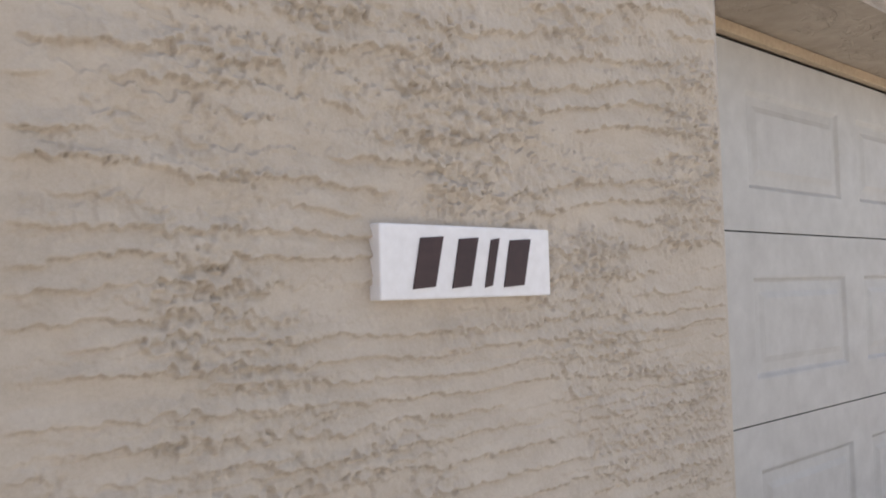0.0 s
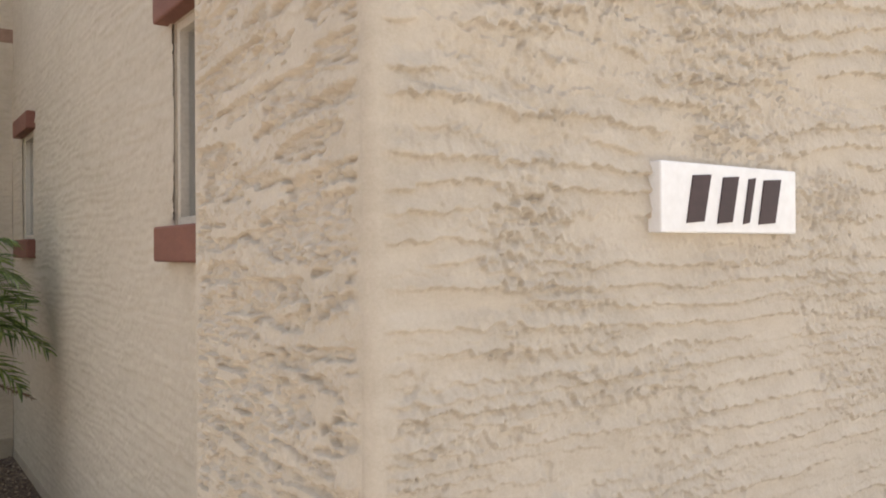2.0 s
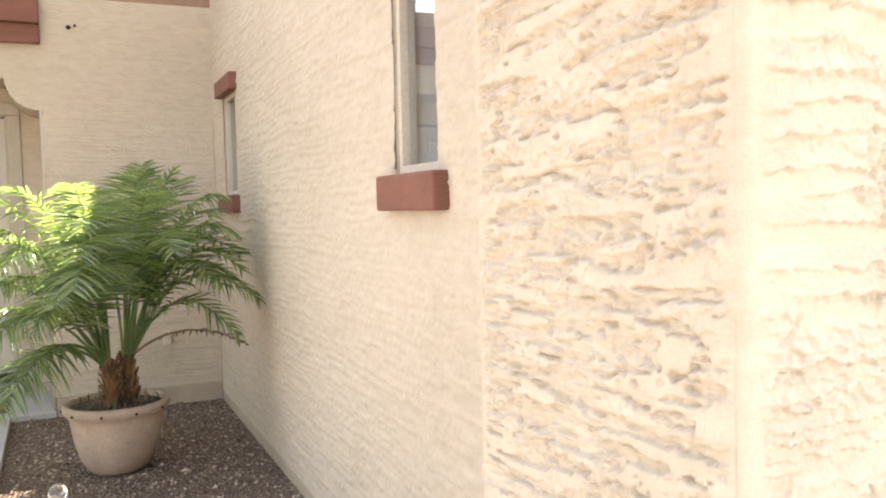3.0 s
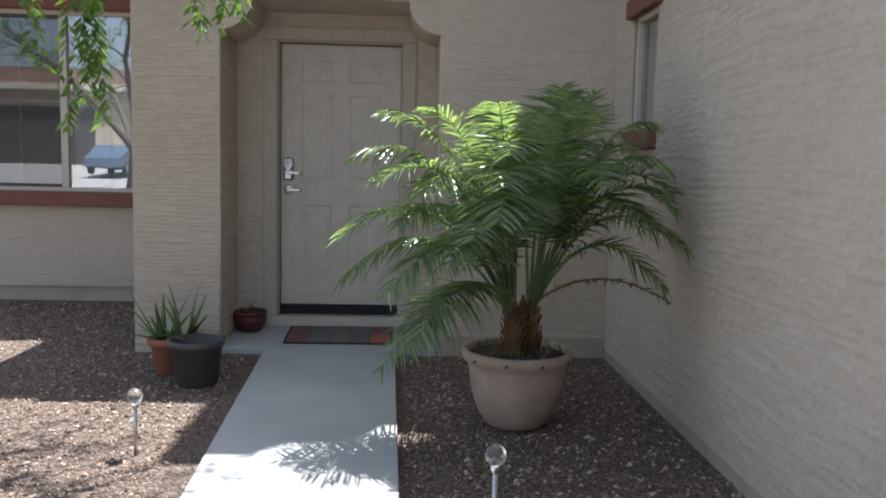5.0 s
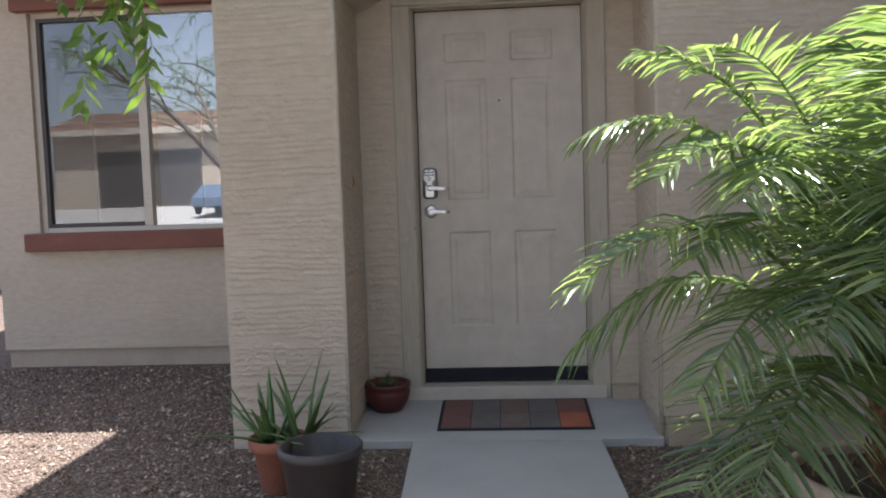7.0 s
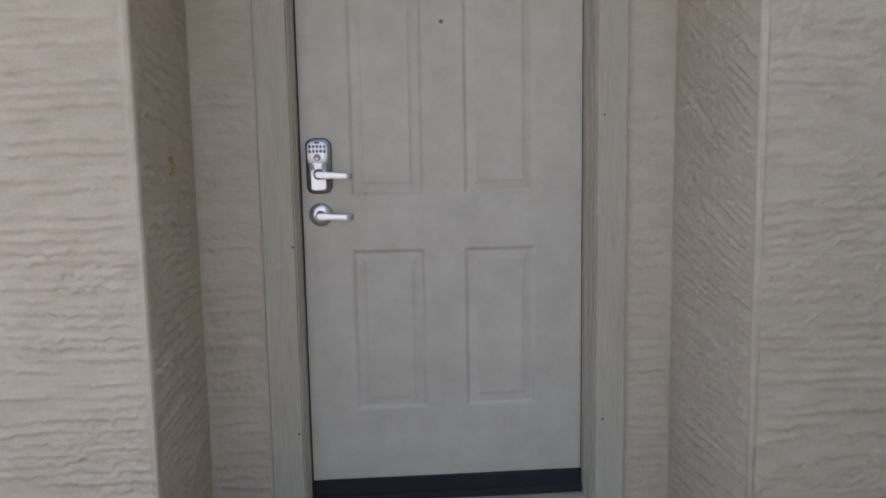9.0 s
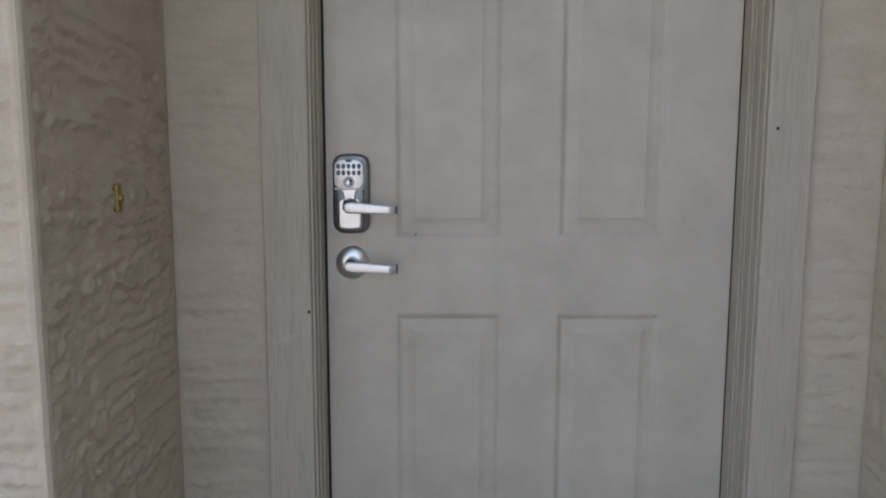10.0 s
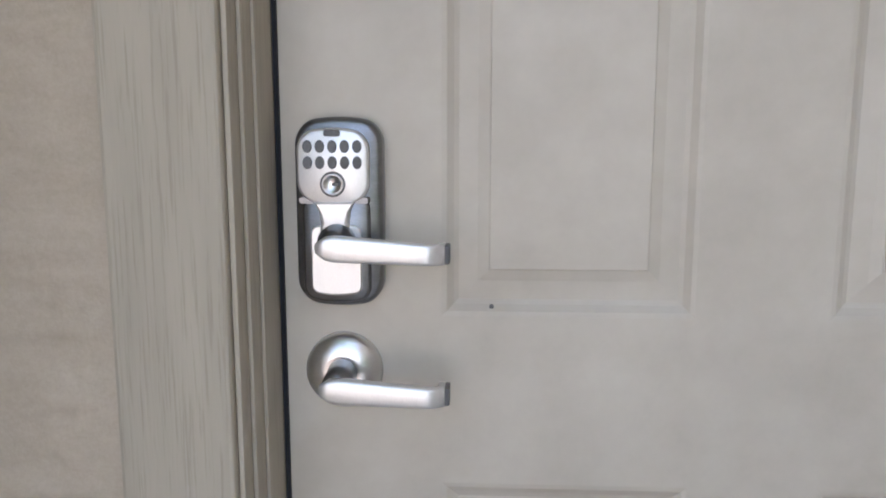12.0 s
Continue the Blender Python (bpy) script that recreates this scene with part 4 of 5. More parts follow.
# ---- pots and plants ----
def pot(name, label, x, y, z, profile, material, soil_z, soil_r, n=56):
    t = thing(name, label, "plant pot", "", (x, y, z))
    part("pot_body", lathe(profile, n), material, t, "", True)
    bm = lathe([(0.0, soil_z + 0.012), (soil_r * 0.5, soil_z + 0.008), (soil_r, soil_z)], 32)
    part("soil", bm, SOIL, t, "dark potting soil", True)
    return t


big_pot = pot("planter", "large round sand-coloured planter holding a palm", 1.552, -2.23, G, [(0.0, 0.0), (0.1194, 0.0), (0.1432, 0.008), (0.17, 0.035), (0.2053, 0.1), (0.2321, 0.19), (0.2445, 0.27), (0.254, 0.325), (0.2617, 0.34), (0.2789, 0.352), (0.2884, 0.372), (0.2884, 0.395), (0.2808, 0.408), (0.2655, 0.408), (0.2579, 0.396), (0.2502, 0.33), (0.2387, 0.3), (0.0, 0.3)], CLAY_POT, 0.375, 0.256)
for i in range(10):
    a = 2 * math.pi * i / 10
    bm = bmesh.new()
    tube(bm, [(0.280 * math.cos(a), 0.280 * math.sin(a), 0.372), (0.295 * math.cos(a), 0.295 * math.sin(a), 0.372)], [0.009, 0.007], 10)
    part("rim_stud", bm, SOIL, big_pot)
black_pot = pot("black_pot", "empty black plastic nursery pot on the gravel", -0.275, -1.50, G, [(0.0, 0.0), (0.115, 0.0), (0.122, 0.008), (0.152, 0.235), (0.162, 0.238), (0.166, 0.250), (0.166, 0.272), (0.158, 0.277), (0.148, 0.270), (0.140, 0.20), (0.0, 0.12)], BLACK_POT, 0.11, 0.12)
clay_pot = pot("terracotta_pot", "terracotta pot with a spiky aloe beside the pier", -0.515, -1.24, G, [(0.0, 0.0), (0.075, 0.0), (0.08, 0.006), (0.105, 0.18), (0.122, 0.184), (0.126, 0.20), (0.126, 0.228), (0.118, 0.232), (0.108, 0.226), (0.10, 0.18), (0.0, 0.17)], TERRACOTTA, 0.205, 0.10)
red_pot = pot("red_pot", "low dark red glazed pot by the door", -0.185, -0.27, 0.035, [(0.0, 0.0), (0.070, 0.0), (0.080, 0.008), (0.108, 0.05), (0.120, 0.085), (0.121, 0.11), (0.114, 0.128), (0.124, 0.132), (0.126, 0.150), (0.118, 0.155), (0.108, 0.146), (0.10, 0.11), (0.0, 0.11)], RED_POT, 0.13, 0.104)


def blade(bm, root, az, elev, length, width, curl, thick=0.006, seg=7):
    """A thick tapering leaf that bends as it goes."""
    p = Vector(root)
    side = Vector((-math.sin(az), math.cos(az), 0))
    rings = []
    for i in range(seg + 1):
        k = i / seg
        e = elev - curl * k
        d = Vector((math.cos(az) * math.cos(e), math.sin(az) * math.cos(e), math.sin(e)))
        up = side.cross(d)
        wd = width * (1 - k) ** 0.7 + 0.0012
        th = thick * (1 - k) + 0.0008
        rings.append([bm.verts.new(p + side * wd / 2 + up * th * 0.5), bm.verts.new(p - up * th), bm.verts.new(p - side * wd / 2 + up * th * 0.5), bm.verts.new(p + up * 0.0)])
        p = p + d * length / seg
    for a, b in zip(rings, rings[1:]):
        for i in range(4):
            bm.faces.new((a[i], a[(i + 1) % 4], b[(i + 1) % 4], b[i]))
    bm.faces.new(rings[0])
    bm.faces.new(rings[-1])
    return bm


rng = random.Random(11)
aloe = thing("aloe", "green spiky aloe growing in a terracotta pot", "plant", "", (-0.515, -1.24, G + 0.21))
for i in range(26):
    az = 2.4 * i + rng.uniform(-0.3, 0.3)
    el = radians(rng.uniform(50, 86) if i < 16 else rng.uniform(5, 45))
    cl = (0.012 if i % 3 else 0.06)
    bx = 0.10 if i % 2 else -0.03
    part("leaf", blade(bmesh.new(), (bx + 0.03 * math.cos(az), 0.03 * math.sin(az), 0), az, el, rng.uniform(0.22, 0.40), rng.uniform(0.03, 0.048), rng.uniform(-0.1, 0.6), 0.007), ALOE_LEAF, aloe, smooth=True)
red_plant = thing("red_pot_plant", "small dark withered plant in the red pot", "plant", "", (-0.185, -0.27, 0.035 + 0.132))
for i in range(22):
    az = rng.uniform(0, 6.28)
    part("leaf", blade(bmesh.new(), (0.06 * rng.uniform(-1, 1), 0.06 * rng.uniform(-1, 1), 0), az, radians(rng.uniform(20, 80)), rng.uniform(0.05, 0.10), 0.02, 0.8, 0.003, 4), DRY if i % 2 else ALOE_LEAF, red_plant)


# ---- the palm ----
def frond(tip, knee, rr, pairs=40, leaf_len=0.27):
    """One arching pinnate frond from the origin: a rachis bent over a knee to its tip, and two rows of narrow leaflets."""
    bm = bmesh.new()
    n = 24
    tip, knee = Vector(tip), Vector(knee)
    pts = [knee * (2 * k * (1 - k)) + tip * (k * k) for k in (i / n for i in range(n + 1))]
    dirs = [(knee * (1 - k) + (tip - knee) * k).normalized() for k in (i / n for i in range(n + 1))]
    flat_way = Vector((tip.x, tip.y, 0)).normalized()
    lift, sag = rr.uniform(-0.05, 0.30), rr.uniform(0.10, 0.40)
    wob = flat_way.cross(Vector((0, 0, 1))) * rr.uniform(-0.16, 0.16)
    pts = [p + wob * (i / n) ** 2 for i, p in enumerate(pts)]
    tube(bm, pts[::2], [0.0085 * (1 - 0.88 * i / (n / 2)) + 0.001 for i in range(len(pts[::2]))], 5)
    for j in range(pairs):
        k = 0.24 + 0.76 * (j + rr.uniform(-0.25, 0.25)) / pairs
        f = min(k, 0.999) * n
        i = int(f)
        q = pts[i].lerp(pts[i + 1], f - i)
        d = dirs[i]
        side = flat_way.cross(Vector((0, 0, 1)))
        side = (side - d * side.dot(d)).normalized()
        up = side.cross(d)
        taper = 0.45 + 0.55 * math.sin(math.pi * min(1, (k - 0.14) * 1.12))
        if k > 0.8:
            taper *= 1 - 0.40 * (k - 0.8) / 0.2
        for s in (-1, 1):
            ll = leaf_len * taper * rr.uniform(0.85, 1.1)
            fwd = 0.20 + 0.50 * k ** 2 + rr.uniform(-0.14, 0.14)
            v = (side * s + d * fwd + up * (lift + rr.uniform(-0.2, 0.2))).normalized()
            wv = v.cross(up).normalized()
            tw = rr.gauss(0.0, 0.55)
            wv = (wv * math.cos(tw) + up * math.sin(tw)).normalized()
            wd = rr.uniform(0.0052, 0.0072)
            droop = sag + rr.uniform(-0.08, 0.12)
            row = []
            for m in range(4):
                c = q + v * ll * m / 3 - Vector((0, 0, 1)) * droop * ll * (m / 3) ** 2
                wdm = (wd * 0.6, wd, wd * 0.72, 0.0005)[m]
                row.append((bm.verts.new(c + wv * wdm), bm.verts.new(c - up * 0.0018), bm.verts.new(c - wv * wdm)))
            for a_, b_ in zip(row, row[1:]):
                bm.faces.new((a_[0], a_[1], b_[1], b_[0]))
                bm.faces.new((a_[1], a_[2], b_[2], b_[1]))
    return bm


palm = thing("palm", "lush green pygmy date palm with two fibrous trunks in a planter", "palm", "", (1.552, -2.23, G + 0.37))


def palm_trunk(x, y, r0, h, lean, seed):
    """A short trunk clad in old leaf bases, with fibre between them."""
    rr = random.Random(seed)
    bm = bmesh.new()
    tube(bm, [(x + lean * k, y, h * k) for k in (0, 0.25, 0.5, 0.75, 1.0)], [r0 * 1.15, r0, r0 * 0.95, r0 * 0.9, r0 * 0.6], 14)
    for i in range(72):
        k = i / 72
        a = 2.4 * i
        z = h * k
        c = Vector((x + lean * k + r0 * 0.88 * math.cos(a), y + r0 * 0.88 * math.sin(a), z))
        o = Vector((math.cos(a), math.sin(a), 0))
        s = Vector((-math.sin(a), math.cos(a), 0))
        hw, hh, jut = rr.uniform(0.014, 0.021), rr.uniform(0.035, 0.07), rr.uniform(0.016, 0.034)
        v = [bm.verts.new(c + s * hw), bm.verts.new(c - s * hw), bm.verts.new(c - s * hw * 0.55 + o * jut + Vector((0, 0, hh))), bm.verts.new(c + s * hw * 0.55 + o * jut + Vector((0, 0, hh))), bm.verts.new(c + o * jut * 0.9 + Vector((0, 0, hh * 0.5)))]
        for e in ((0, 1, 4), (1, 2, 4), (2, 3, 4), (3, 0, 4), (0, 3, 2, 1)):
            bm.faces.new([v[q] for q in e])
    part("trunk", bm, FIBRE, palm, "fibrous orange-brown trunk")
    return Vector((x + lean, y, h))


rr = random.Random(4)
crowns = (palm_trunk(-0.025, -0.03, 0.044, 0.24, 0.0, 1), palm_trunk(0.085, 0.04, 0.031, 0.25, -0.02, 2))
# each frond: reach and height of its tip, and how high it rises before it bends over
SUNNY = ((-0.68, -0.34, -0.22, 0.40), (-0.90, -0.20, 0.38, 0.80), (-0.84, 0.22, 0.14, 0.66), (-0.44, -0.44, 0.28, 0.72), (-0.84, 0.02, 0.78, 1.06), (-0.68, 0.06, 1.00, 1.02),
         (-0.70, -0.30, 0.66, 1.00), (-0.20, -0.30, 1.04, 0.95), (-0.06, -0.42, 0.92, 1.05), (-0.10, -0.60, 0.66, 1.02), (-0.42, -0.42, 0.60, 0.98),
         (-0.16, -0.66, 0.50, 0.92), (-0.28, -0.54, 0.42, 0.80), (-0.52, -0.36, 0.46, 0.84), (-0.42, -0.14, 1.02, 1.02), (-0.24, -0.48, 0.80, 1.06),
         (-0.66, -0.40, 0.16, 0.66), (-0.50, -0.50, -0.10, 0.42))
SHADY = ((0.02, 0.05, 1.16, 0.90), (0.30, 0.05, 1.14, 0.95), (0.56, -0.12, 0.96, 1.05), (0.60, -0.28, 0.74, 1.00), (0.64, -0.34, 0.54, 0.92), (0.66, -0.36, 0.34, 0.78),
         (0.62, -0.30, 0.16, 0.62), (0.42, -0.50, 0.46, 0.86), (0.20, -0.60, 0.66, 0.98), (0.60, 0.22, 0.84, 1.00), (0.30, 0.42, 1.08, 0.95), (0.54, 0.42, 0.70, 0.92),
         (0.12, -0.44, 0.98, 1.02), (0.50, -0.46, 0.62, 0.96), (-0.02, -0.28, 1.10, 0.95), (-0.10, -0.14, 1.02, 0.92),
         (0.62, -0.10, 0.44, 0.82))
for c, group in zip(crowns, (SUNNY, SHADY)):
    for x, y, z, rise in group:
        reach = math.hypot(x, y)
        f = part("frond", frond((x, y, z), (x * rr.uniform(0.36, 0.52), y * rr.uniform(0.36, 0.52), rise * rr.uniform(0.94, 1.06)), rr, 42 + int(8 * min(1.0, reach + 0.2)), 0.26), PALM_LEAF, palm)
        f.location = c + Vector((0.02 * x / reach, 0.02 * y / reach, -0.02))
f = part("frond", frond((0.62, -0.34, 0.07), (0.30, -0.12, 0.30), rr, 26, 0.10), DRY, palm, "dry brown frond")
f.location = crowns[1]
weeds = thing("pot_weeds", "short dry weeds at the planter's rim", "plant", "", (1.552, -2.23, G + 0.376))
for i in range(46):
    a = rr.uniform(0, 6.28)
    r = rr.uniform(0.10, 0.25)
    part("leaf", blade(bmesh.new(), (r * math.cos(a), r * math.sin(a), 0), rr.uniform(0, 6.28), radians(rr.uniform(45, 88)), rr.uniform(0.04, 0.10), 0.012, 0.6, 0.002, 4), DRY if i % 3 else PALM_LEAF, weeds)


# ---- stake lights ----
def stake_light(x, y, top):
    t = thing("stake_light", "solar garden stake light with a clear ball on a metal stem", "garden light", "stake lights", (x, y, G))
    h = top - G
    bm = bmesh.new()
    tube(bm, [(0, 0, 0), (0, 0, h - 0.06)], [0.0075, 0.0085], 14)
    part("stem", bm, STEEL, t, "", True)
    bm = lathe([(0.008, h - 0.075), (0.016, h - 0.055), (0.017, h - 0.045), (0.0, h - 0.043)], 20)
    part("collar", bm, STEEL, t, "", True)
    bm = lathe([(0.0, h - 0.045)] + [(0.036 * math.sin(math.pi * i / 12), h - 0.010 - 0.036 * math.cos(math.pi * i / 12)) for i in range(1, 12)] + [(0.0, h + 0.026)], 28)
    part("ball", bm, GLASS_BALL, t, "crackled clear glass ball", True)
    return t


stake_light(-0.245, -2.72, 0.245)
stake_light(1.27, -3.78, 0.365)

# ---- door mat ----
door_mat = thing("door_mat", "worn patchwork door mat in brown, grey and orange", "door mat")
MATS = [mottled("mat_" + n, c1, c2, 0.95, 160, 9, 0.8, 0.004) for n, c1, c2 in (
    ("rust", (0.19, 0.085, 0.07), (0.13, 0.07, 0.06)), ("brown", (0.16, 0.115, 0.095), (0.12, 0.085, 0.072)), ("grey", (0.145, 0.13, 0.122), (0.11, 0.10, 0.096)),
    ("taupe", (0.175, 0.135, 0.112), (0.135, 0.105, 0.09)), ("orange", (0.36, 0.11, 0.06), (0.26, 0.085, 0.05)))]


def slope_box(x0, x1, y0, y1, lift, thick):
    bm = bmesh.new()

    def zz(y):
        return 0.002 + (y + 0.708) * 0.0845
    v = [bm.verts.new(p) for p in ((x0, y0, zz(y0) + lift), (x1, y0, zz(y0) + lift), (x1, y1, zz(y1) + lift), (x0, y1, zz(y1) + lift))]
    u = [bm.verts.new(p.co + Vector((0, 0, thick))) for p in v]
    bm.faces.new(v)
    bm.faces.new(u)
    for i in range(4):
        bm.faces.new((v[i], v[(i + 1) % 4], u[(i + 1) % 4], u[i]))
    return bm


M0, M1, MY0, MY1 = 0.105, 0.885, -0.60, -0.165
part("mat_base", slope_box(M0, M1, MY0, MY1, 0.001, 0.008), BLACK_RUBBER, door_mat, "black rubber backing")
cols = 5
for r in range(2):
    for c in range(cols):
        cw, ch = (M1 - M0 - 0.03) / cols, (MY1 - MY0 - 0.03) / 2
        x0, y0 = M0 + 0.015 + c * cw, MY0 + 0.015 + r * ch
        k = 4 if c == 4 and r == 0 else (0 if c in (0, 4) else (1, 2, 3, 2)[(c + 2 * r) % 4])
        part("mat_patch", slope_box(x0 + 0.002, x0 + cw - 0.002, y0 + 0.002, y0 + ch - 0.002, 0.008, 0.004), MATS[k], door_mat)


# ---- the tree ----
TX, TY = -3.75, -5.0


def tree():
    """A yard tree with several limbs and long drooping leafy strands."""
    rt = random.Random(21)
    t = thing("tree", "drooping willow-leaved shade tree in the front yard", "tree", "", (TX, TY, G))
    bm = bmesh.new()
    tube(bm, [(0, 0, 0), (0.03, 0.02, 0.5), (0.12, 0.03, 1.0), (0.16, 0.08, 1.5)], [0.16, 0.125, 0.115, 0.105], 14)
    part("trunk", bm, BARK, t, "", True)
    ends = []
    for az, el, ln, r in ((0.25, 52, 3.0, 0.07), (1.3, 50, 3.8, 0.06), (2.6, 55, 2.4, 0.06), (3.9, 50, 2.4, 0.06), (5.2, 55, 2.6, 0.06), (0.72, 27, 5.2, 0.07), (0.58, 25, 4.7, 0.065), (0.90, 28, 5.0, 0.065)):
        bm = bmesh.new()
        p = Vector((0.16, 0.08, 1.42))
        pts, e = [p.copy()], radians(el)
        for i in range(8):
            a = az + rt.uniform(-0.25, 0.25)
            p = p + Vector((math.cos(a) * math.cos(e), math.sin(a) * math.cos(e), math.sin(e))) * ln / 8
            e -= radians(rt.uniform(-2, 7) if ln < 5 else rt.uniform(-4, 6))
            pts.append(p.copy())
        tube(bm, pts, [r * (1 - 0.75 * i / 8) for i in range(9)], 9)
        for q in pts[3:]:
            for s in range(2):
                a2 = az + rt.choice((-1, 1)) * rt.uniform(0.4, 1.2)
                e2 = radians(rt.uniform(15, 50))
                b = [q]
                for i in range(4):
                    b.append(b[-1] + Vector((math.cos(a2) * math.cos(e2), math.sin(a2) * math.cos(e2), math.sin(e2))) * 0.3)
                    e2 -= 0.22
                tube(bm, b, [0.018, 0.014, 0.01, 0.007, 0.004], 5)
                ends += b[1:]
        ends += pts[4:]
        part("limb", bm, BARK, t, "", True)

    spray = bmesh.new()
    for i in range(24):
        tip = Vector((rt.uniform(-1.15, 0.3) - TX, rt.uniform(-2.2, -0.95) - TY, rt.uniform(3.0, 3.7) - G))
        root = Vector((-1.3 - TX, -2.6 - TY, 3.25 - G))
        mid = root.lerp(tip, 0.5) + Vector((rt.uniform(-0.1, 0.1), rt.uniform(-0.1, 0.1), 0.12))
        tube(spray, [root, mid, tip], [0.014, 0.009, 0.004], 5)
        ends += [mid, tip, root.lerp(tip, 0.75)]
    tube(spray, [Vector((-2.3 - TX, -3.6 - TY, 2.9 - G)), Vector((-1.8 - TX, -3.1 - TY, 3.1 - G)), Vector((-1.3 - TX, -2.6 - TY, 3.25 - G))], [0.035, 0.028, 0.018], 7)
    tube(spray, [Vector((0.16, 0.08, 1.42)), Vector((0.7, 0.7, 2.2)), Vector((-2.3 - TX, -3.6 - TY, 2.9 - G))], [0.06, 0.05, 0.035], 8)
    part("limb", spray, BARK, t, "", True)

    def strand(bm, p, length):
        a = rt.uniform(0, 6.28)
        d = Vector((math.cos(a) * 0.5, math.sin(a) * 0.5, rt.uniform(-0.1, 0.4)))
        q = p.copy()
        n = int(length / 0.035)
        for i in range(n):
            d = (d + Vector((rt.uniform(-0.05, 0.05), rt.uniform(-0.05, 0.05), -0.10))).normalized()
            q = q + d * 0.035
            for s in range(2):
                la = rt.uniform(0, 6.28)
                v = (d * 0.6 + Vector((math.cos(la), math.sin(la), rt.uniform(-0.7, 0.1)))).normalized()
                ll, w_ = rt.uniform(0.045, 0.085), rt.uniform(0.006, 0.010)
                sd = v.cross(Vector((rt.uniform(-1, 1), rt.uniform(-1, 1), 1))).normalized() * w_
                mid = q + v * ll * 0.5
                tip = q + v * ll - Vector((0, 0, 0.01))
                bm.faces.new([bm.verts.new(x) for x in (q, mid + sd, tip, mid - sd)])
    crown_bm = bmesh.new()
    for e in ends:
        for s in range(2):
            strand(crown_bm, e + Vector((rt.uniform(-0.15, 0.15), rt.uniform(-0.15, 0.15), rt.uniform(-0.1, 0.2))), min(rt.uniform(0.4, 1.0), max(0.12, (e.z - 2.75) * 0.9)))
    part("crown", crown_bm, TREE_LEAF, t, "airy crown of narrow drooping green leaves")
    # the low strands that hang in front of the window and the pier
    for x, y, z, ln, k in ((-0.53, -2.86, 2.25, 0.66, 2), (-0.44, -2.78, 2.3, 0.84, 5), (-0.39, -2.72, 2.25, 0.76, 4), (0.04, -2.45, 2.12, 0.24, 4), (0.15, -2.42, 2.2, 0.28, 4), (-0.85, -2.5, 2.25, 0.3, 1)):
        for s in range(k):
            hb = bmesh.new()
            p0 = Vector((x - TX + rt.uniform(-0.06, 0.06), y - TY + rt.uniform(-0.1, 0.1), z - G))
            d = Vector((rt.uniform(-0.2, 0.2), rt.uniform(-0.2, 0.2), -1)).normalized()
            q = p0.copy()
            for i in range(int(ln * rt.uniform(0.75, 1.05) / 0.03)):
                d = (d + Vector((rt.uniform(-0.08, 0.08), rt.uniform(-0.08, 0.08), -0.1))).normalized()
                q = q + d * 0.03
                for m in range(2):
                    la = rt.uniform(0, 6.28)
                    v = (d * 0.8 + Vector((math.cos(la), math.sin(la), rt.uniform(-0.6, 0.0)))).normalized()
                    ll, w_ = rt.uniform(0.05, 0.09), rt.uniform(0.007, 0.012)
                    sd = v.cross(Vector((rt.uniform(-1, 1), rt.uniform(-1, 1), 0.5))).normalized() * w_
                    mid = q + v * ll * 0.5
                    hb.faces.new([hb.verts.new(g) for g in (q, mid + sd, q + v * ll, mid - sd)])
            part("hanging_strand", hb, TREE_LEAF, t, "low hanging strand of bright green leaves")
    tb = bmesh.new()
    for x, y, z in ((-0.44, -2.78, 2.3), (0.10, -2.43, 2.2)):
        e = Vector((x - TX, y - TY, z - G))
        tube(tb, [e + Vector((-0.35, 0.12, 0.75)), e + Vector((-0.15, 0.06, 0.45)), e + Vector((-0.03, 0.01, 0.2)), e], [0.012, 0.010, 0.007, 0.004], 6)
    part("twig", tb, BARK, t)


tree()

# ---- across the street ----
opp = thing("neighbour_house", "long tan house with a wide dark garage opening across the street", "house", "", (-14.0, -38.0, 0.85))
part("wall", B(-11, 12, -9, 0, -1.0, 4.3), BLOCK, opp)
bm = bmesh.new()
prism(bm, [(-11.6, 4.3), (12.6, 4.3), (10, 5.3), (-9, 5.3)], -9.5, 0.6)
part("roof", bm, ROOF_TILE, opp, "low brown tile roof")
# shade in the garage opening, put in as a dark-coloured panel
part("garage_shade_panel", B(-8.4, -2.4, 0.01, 0.06, 0.1, 3.2), DARK_FRAME, opp, "dark panel standing for the shaded garage opening")
part("window", B(4, 6, 0.01, 0.06, 1.0, 2.2), DARK_FRAME, opp)
part("fascia", B(-11.6, 12.6, 0.6, 0.7, 4.1, 4.45), VINYL, opp, "pale fascia board")
bm = bmesh.new()
lo = [bm.verts.new(p) for p in ((-26, -37.99, -0.3), (-2, -37.99, -0.3), (-2, -23.1, -0.3), (-26, -23.1, -0.3))]
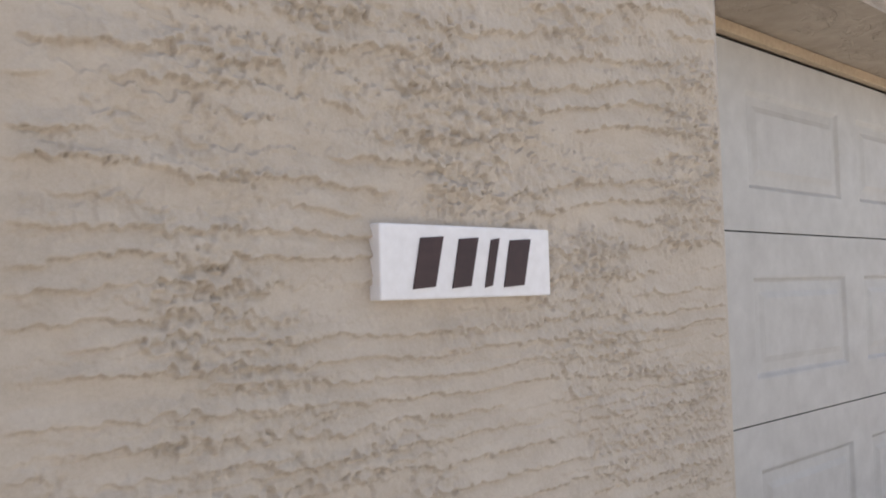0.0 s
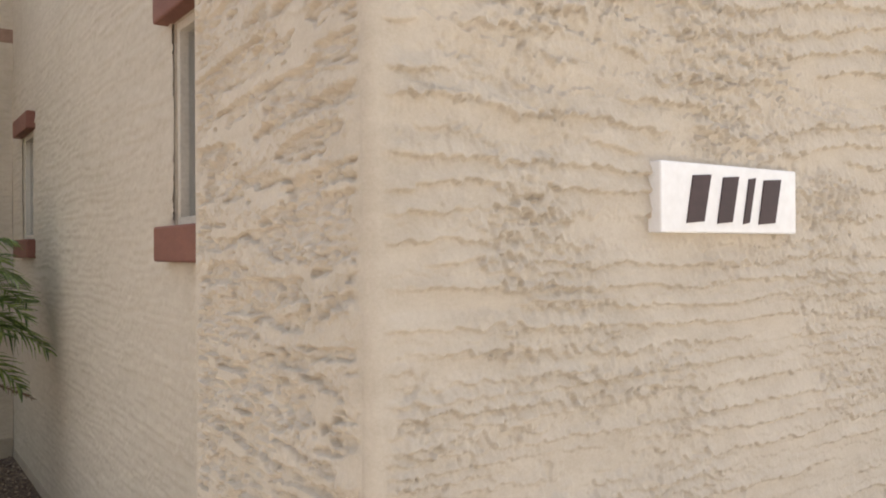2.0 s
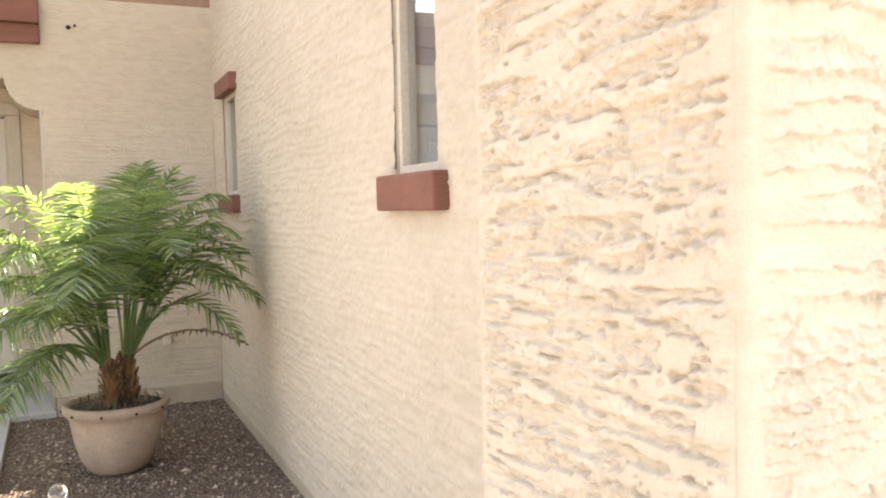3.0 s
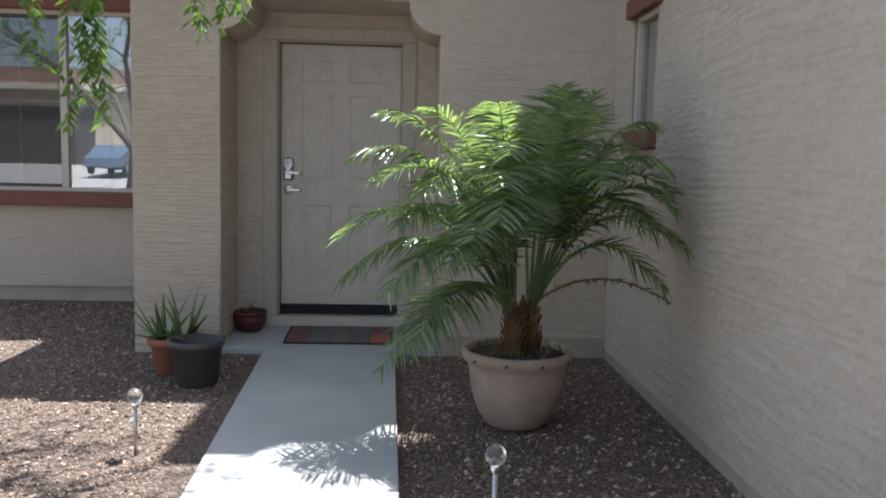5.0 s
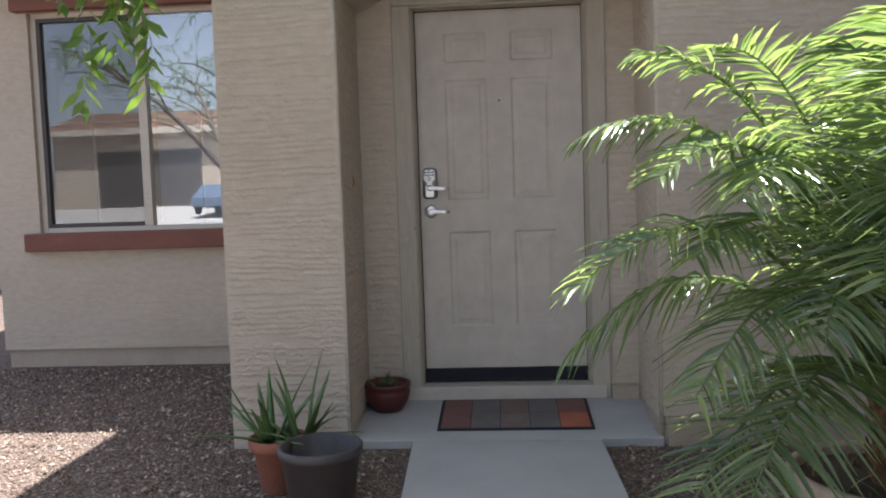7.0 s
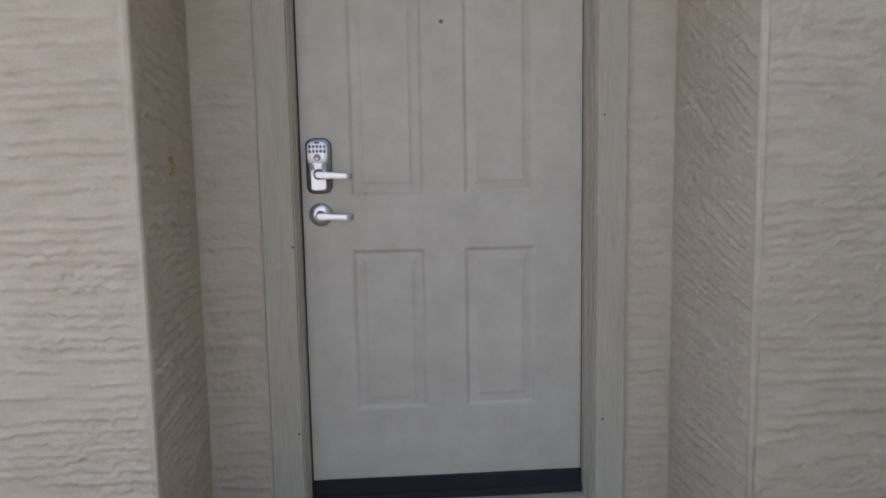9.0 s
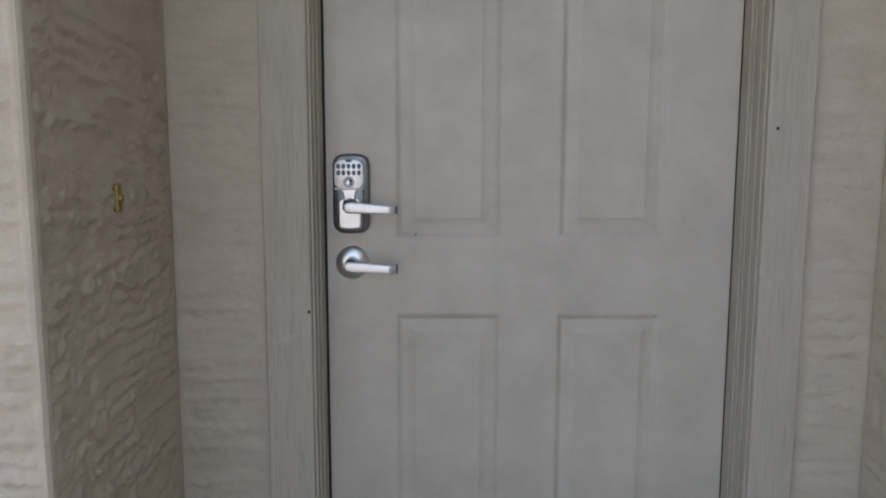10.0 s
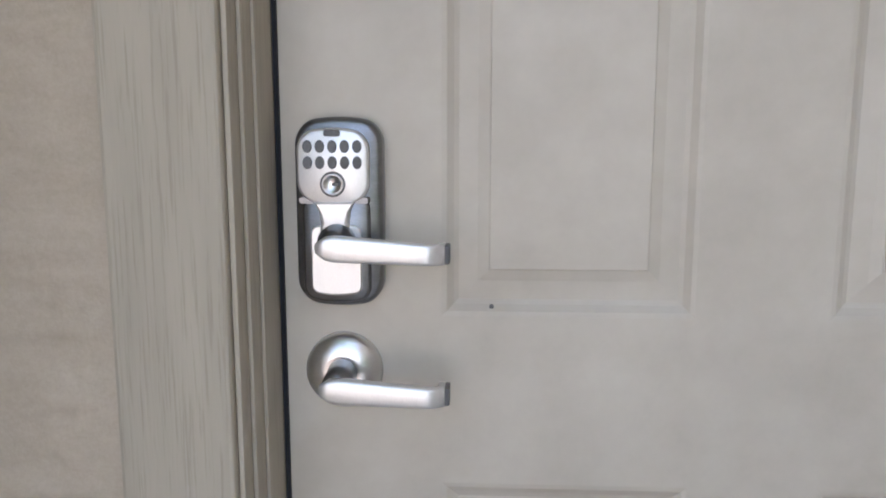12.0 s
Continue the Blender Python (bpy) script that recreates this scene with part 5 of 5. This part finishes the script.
hi = [bm.verts.new(p) for p in ((-26, -37.99, 0.86), (-2, -37.99, 0.86), (-2, -23.1, -0.02), (-26, -23.1, -0.02))]
bm.faces.new(lo)
bm.faces.new(hi)
for i in range(4):
    bm.faces.new((lo[i], lo[(i + 1) % 4], hi[(i + 1) % 4], hi[i]))
structure(link_mesh("driveway_across", bm, DRIVE), "pale concrete driveway across the street", "driveway")
structure(link_mesh("block_wall", B(-2.0, 30, -38.4, -38.2, -0.1, 1.9), BLOCK), "tan block wall across the street", "wall")
structure(link_mesh("block_wall_west", B(-60, -25, -38.4, -38.2, -0.1, 1.9), BLOCK), "tan block wall across the street", "wall")


def parked_car(x, y, turn):
    """A small saloon car: shaped body, cabin with glass, four wheels."""
    c = thing("parked_car", "blue-grey small car parked on the driveway across the street", "car", "", (x, y, 0.45))
    c.rotation_euler = (0, radians(3.0), radians(turn))
    prof = [(-2.1, 0.3), (-2.15, 0.75), (-1.5, 0.92), (-0.75, 1.40), (0.65, 1.42), (1.45, 0.95), (2.1, 0.85), (2.15, 0.35)]
    part("body", prism(bmesh.new(), prof, -0.82, 0.82), CAR_PAINT, c, "", False, 0.05)
    for s in (-1, 1):
        part("side_window", prism(bmesh.new(), [(-1.2, 0.95), (-0.7, 1.33), (0.6, 1.35), (1.2, 0.97)], s * 0.825 - 0.006, s * 0.825 + 0.006), DARK_FRAME, c, "dark side glass")
        for wx in (-1.3, 1.35):
            wb = bmesh.new()
            tube(wb, [(wx, s * 0.70, 0.31), (wx, s * 0.72, 0.31), (wx, s * 0.86, 0.31), (wx, s * 0.88, 0.31)], [0.27, 0.31, 0.31, 0.27], 24)
            wheel = part("wheel", wb, BLACK_RUBBER, c)
            rb = bmesh.new()
            tube(rb, [(wx, s * 0.875, 0.31), (wx, s * 0.89, 0.31)], [0.19, 0.17], 20)
            part("rim", rb, STEEL, wheel)
    return c


parked_car(-12.8, -31.0, 270)
structure(link_mesh("side_fence_wall", B(-14, -3.36, 7.0, 7.2, -0.1, 1.9), BLOCK), "tan block wall of the side yard", "wall")
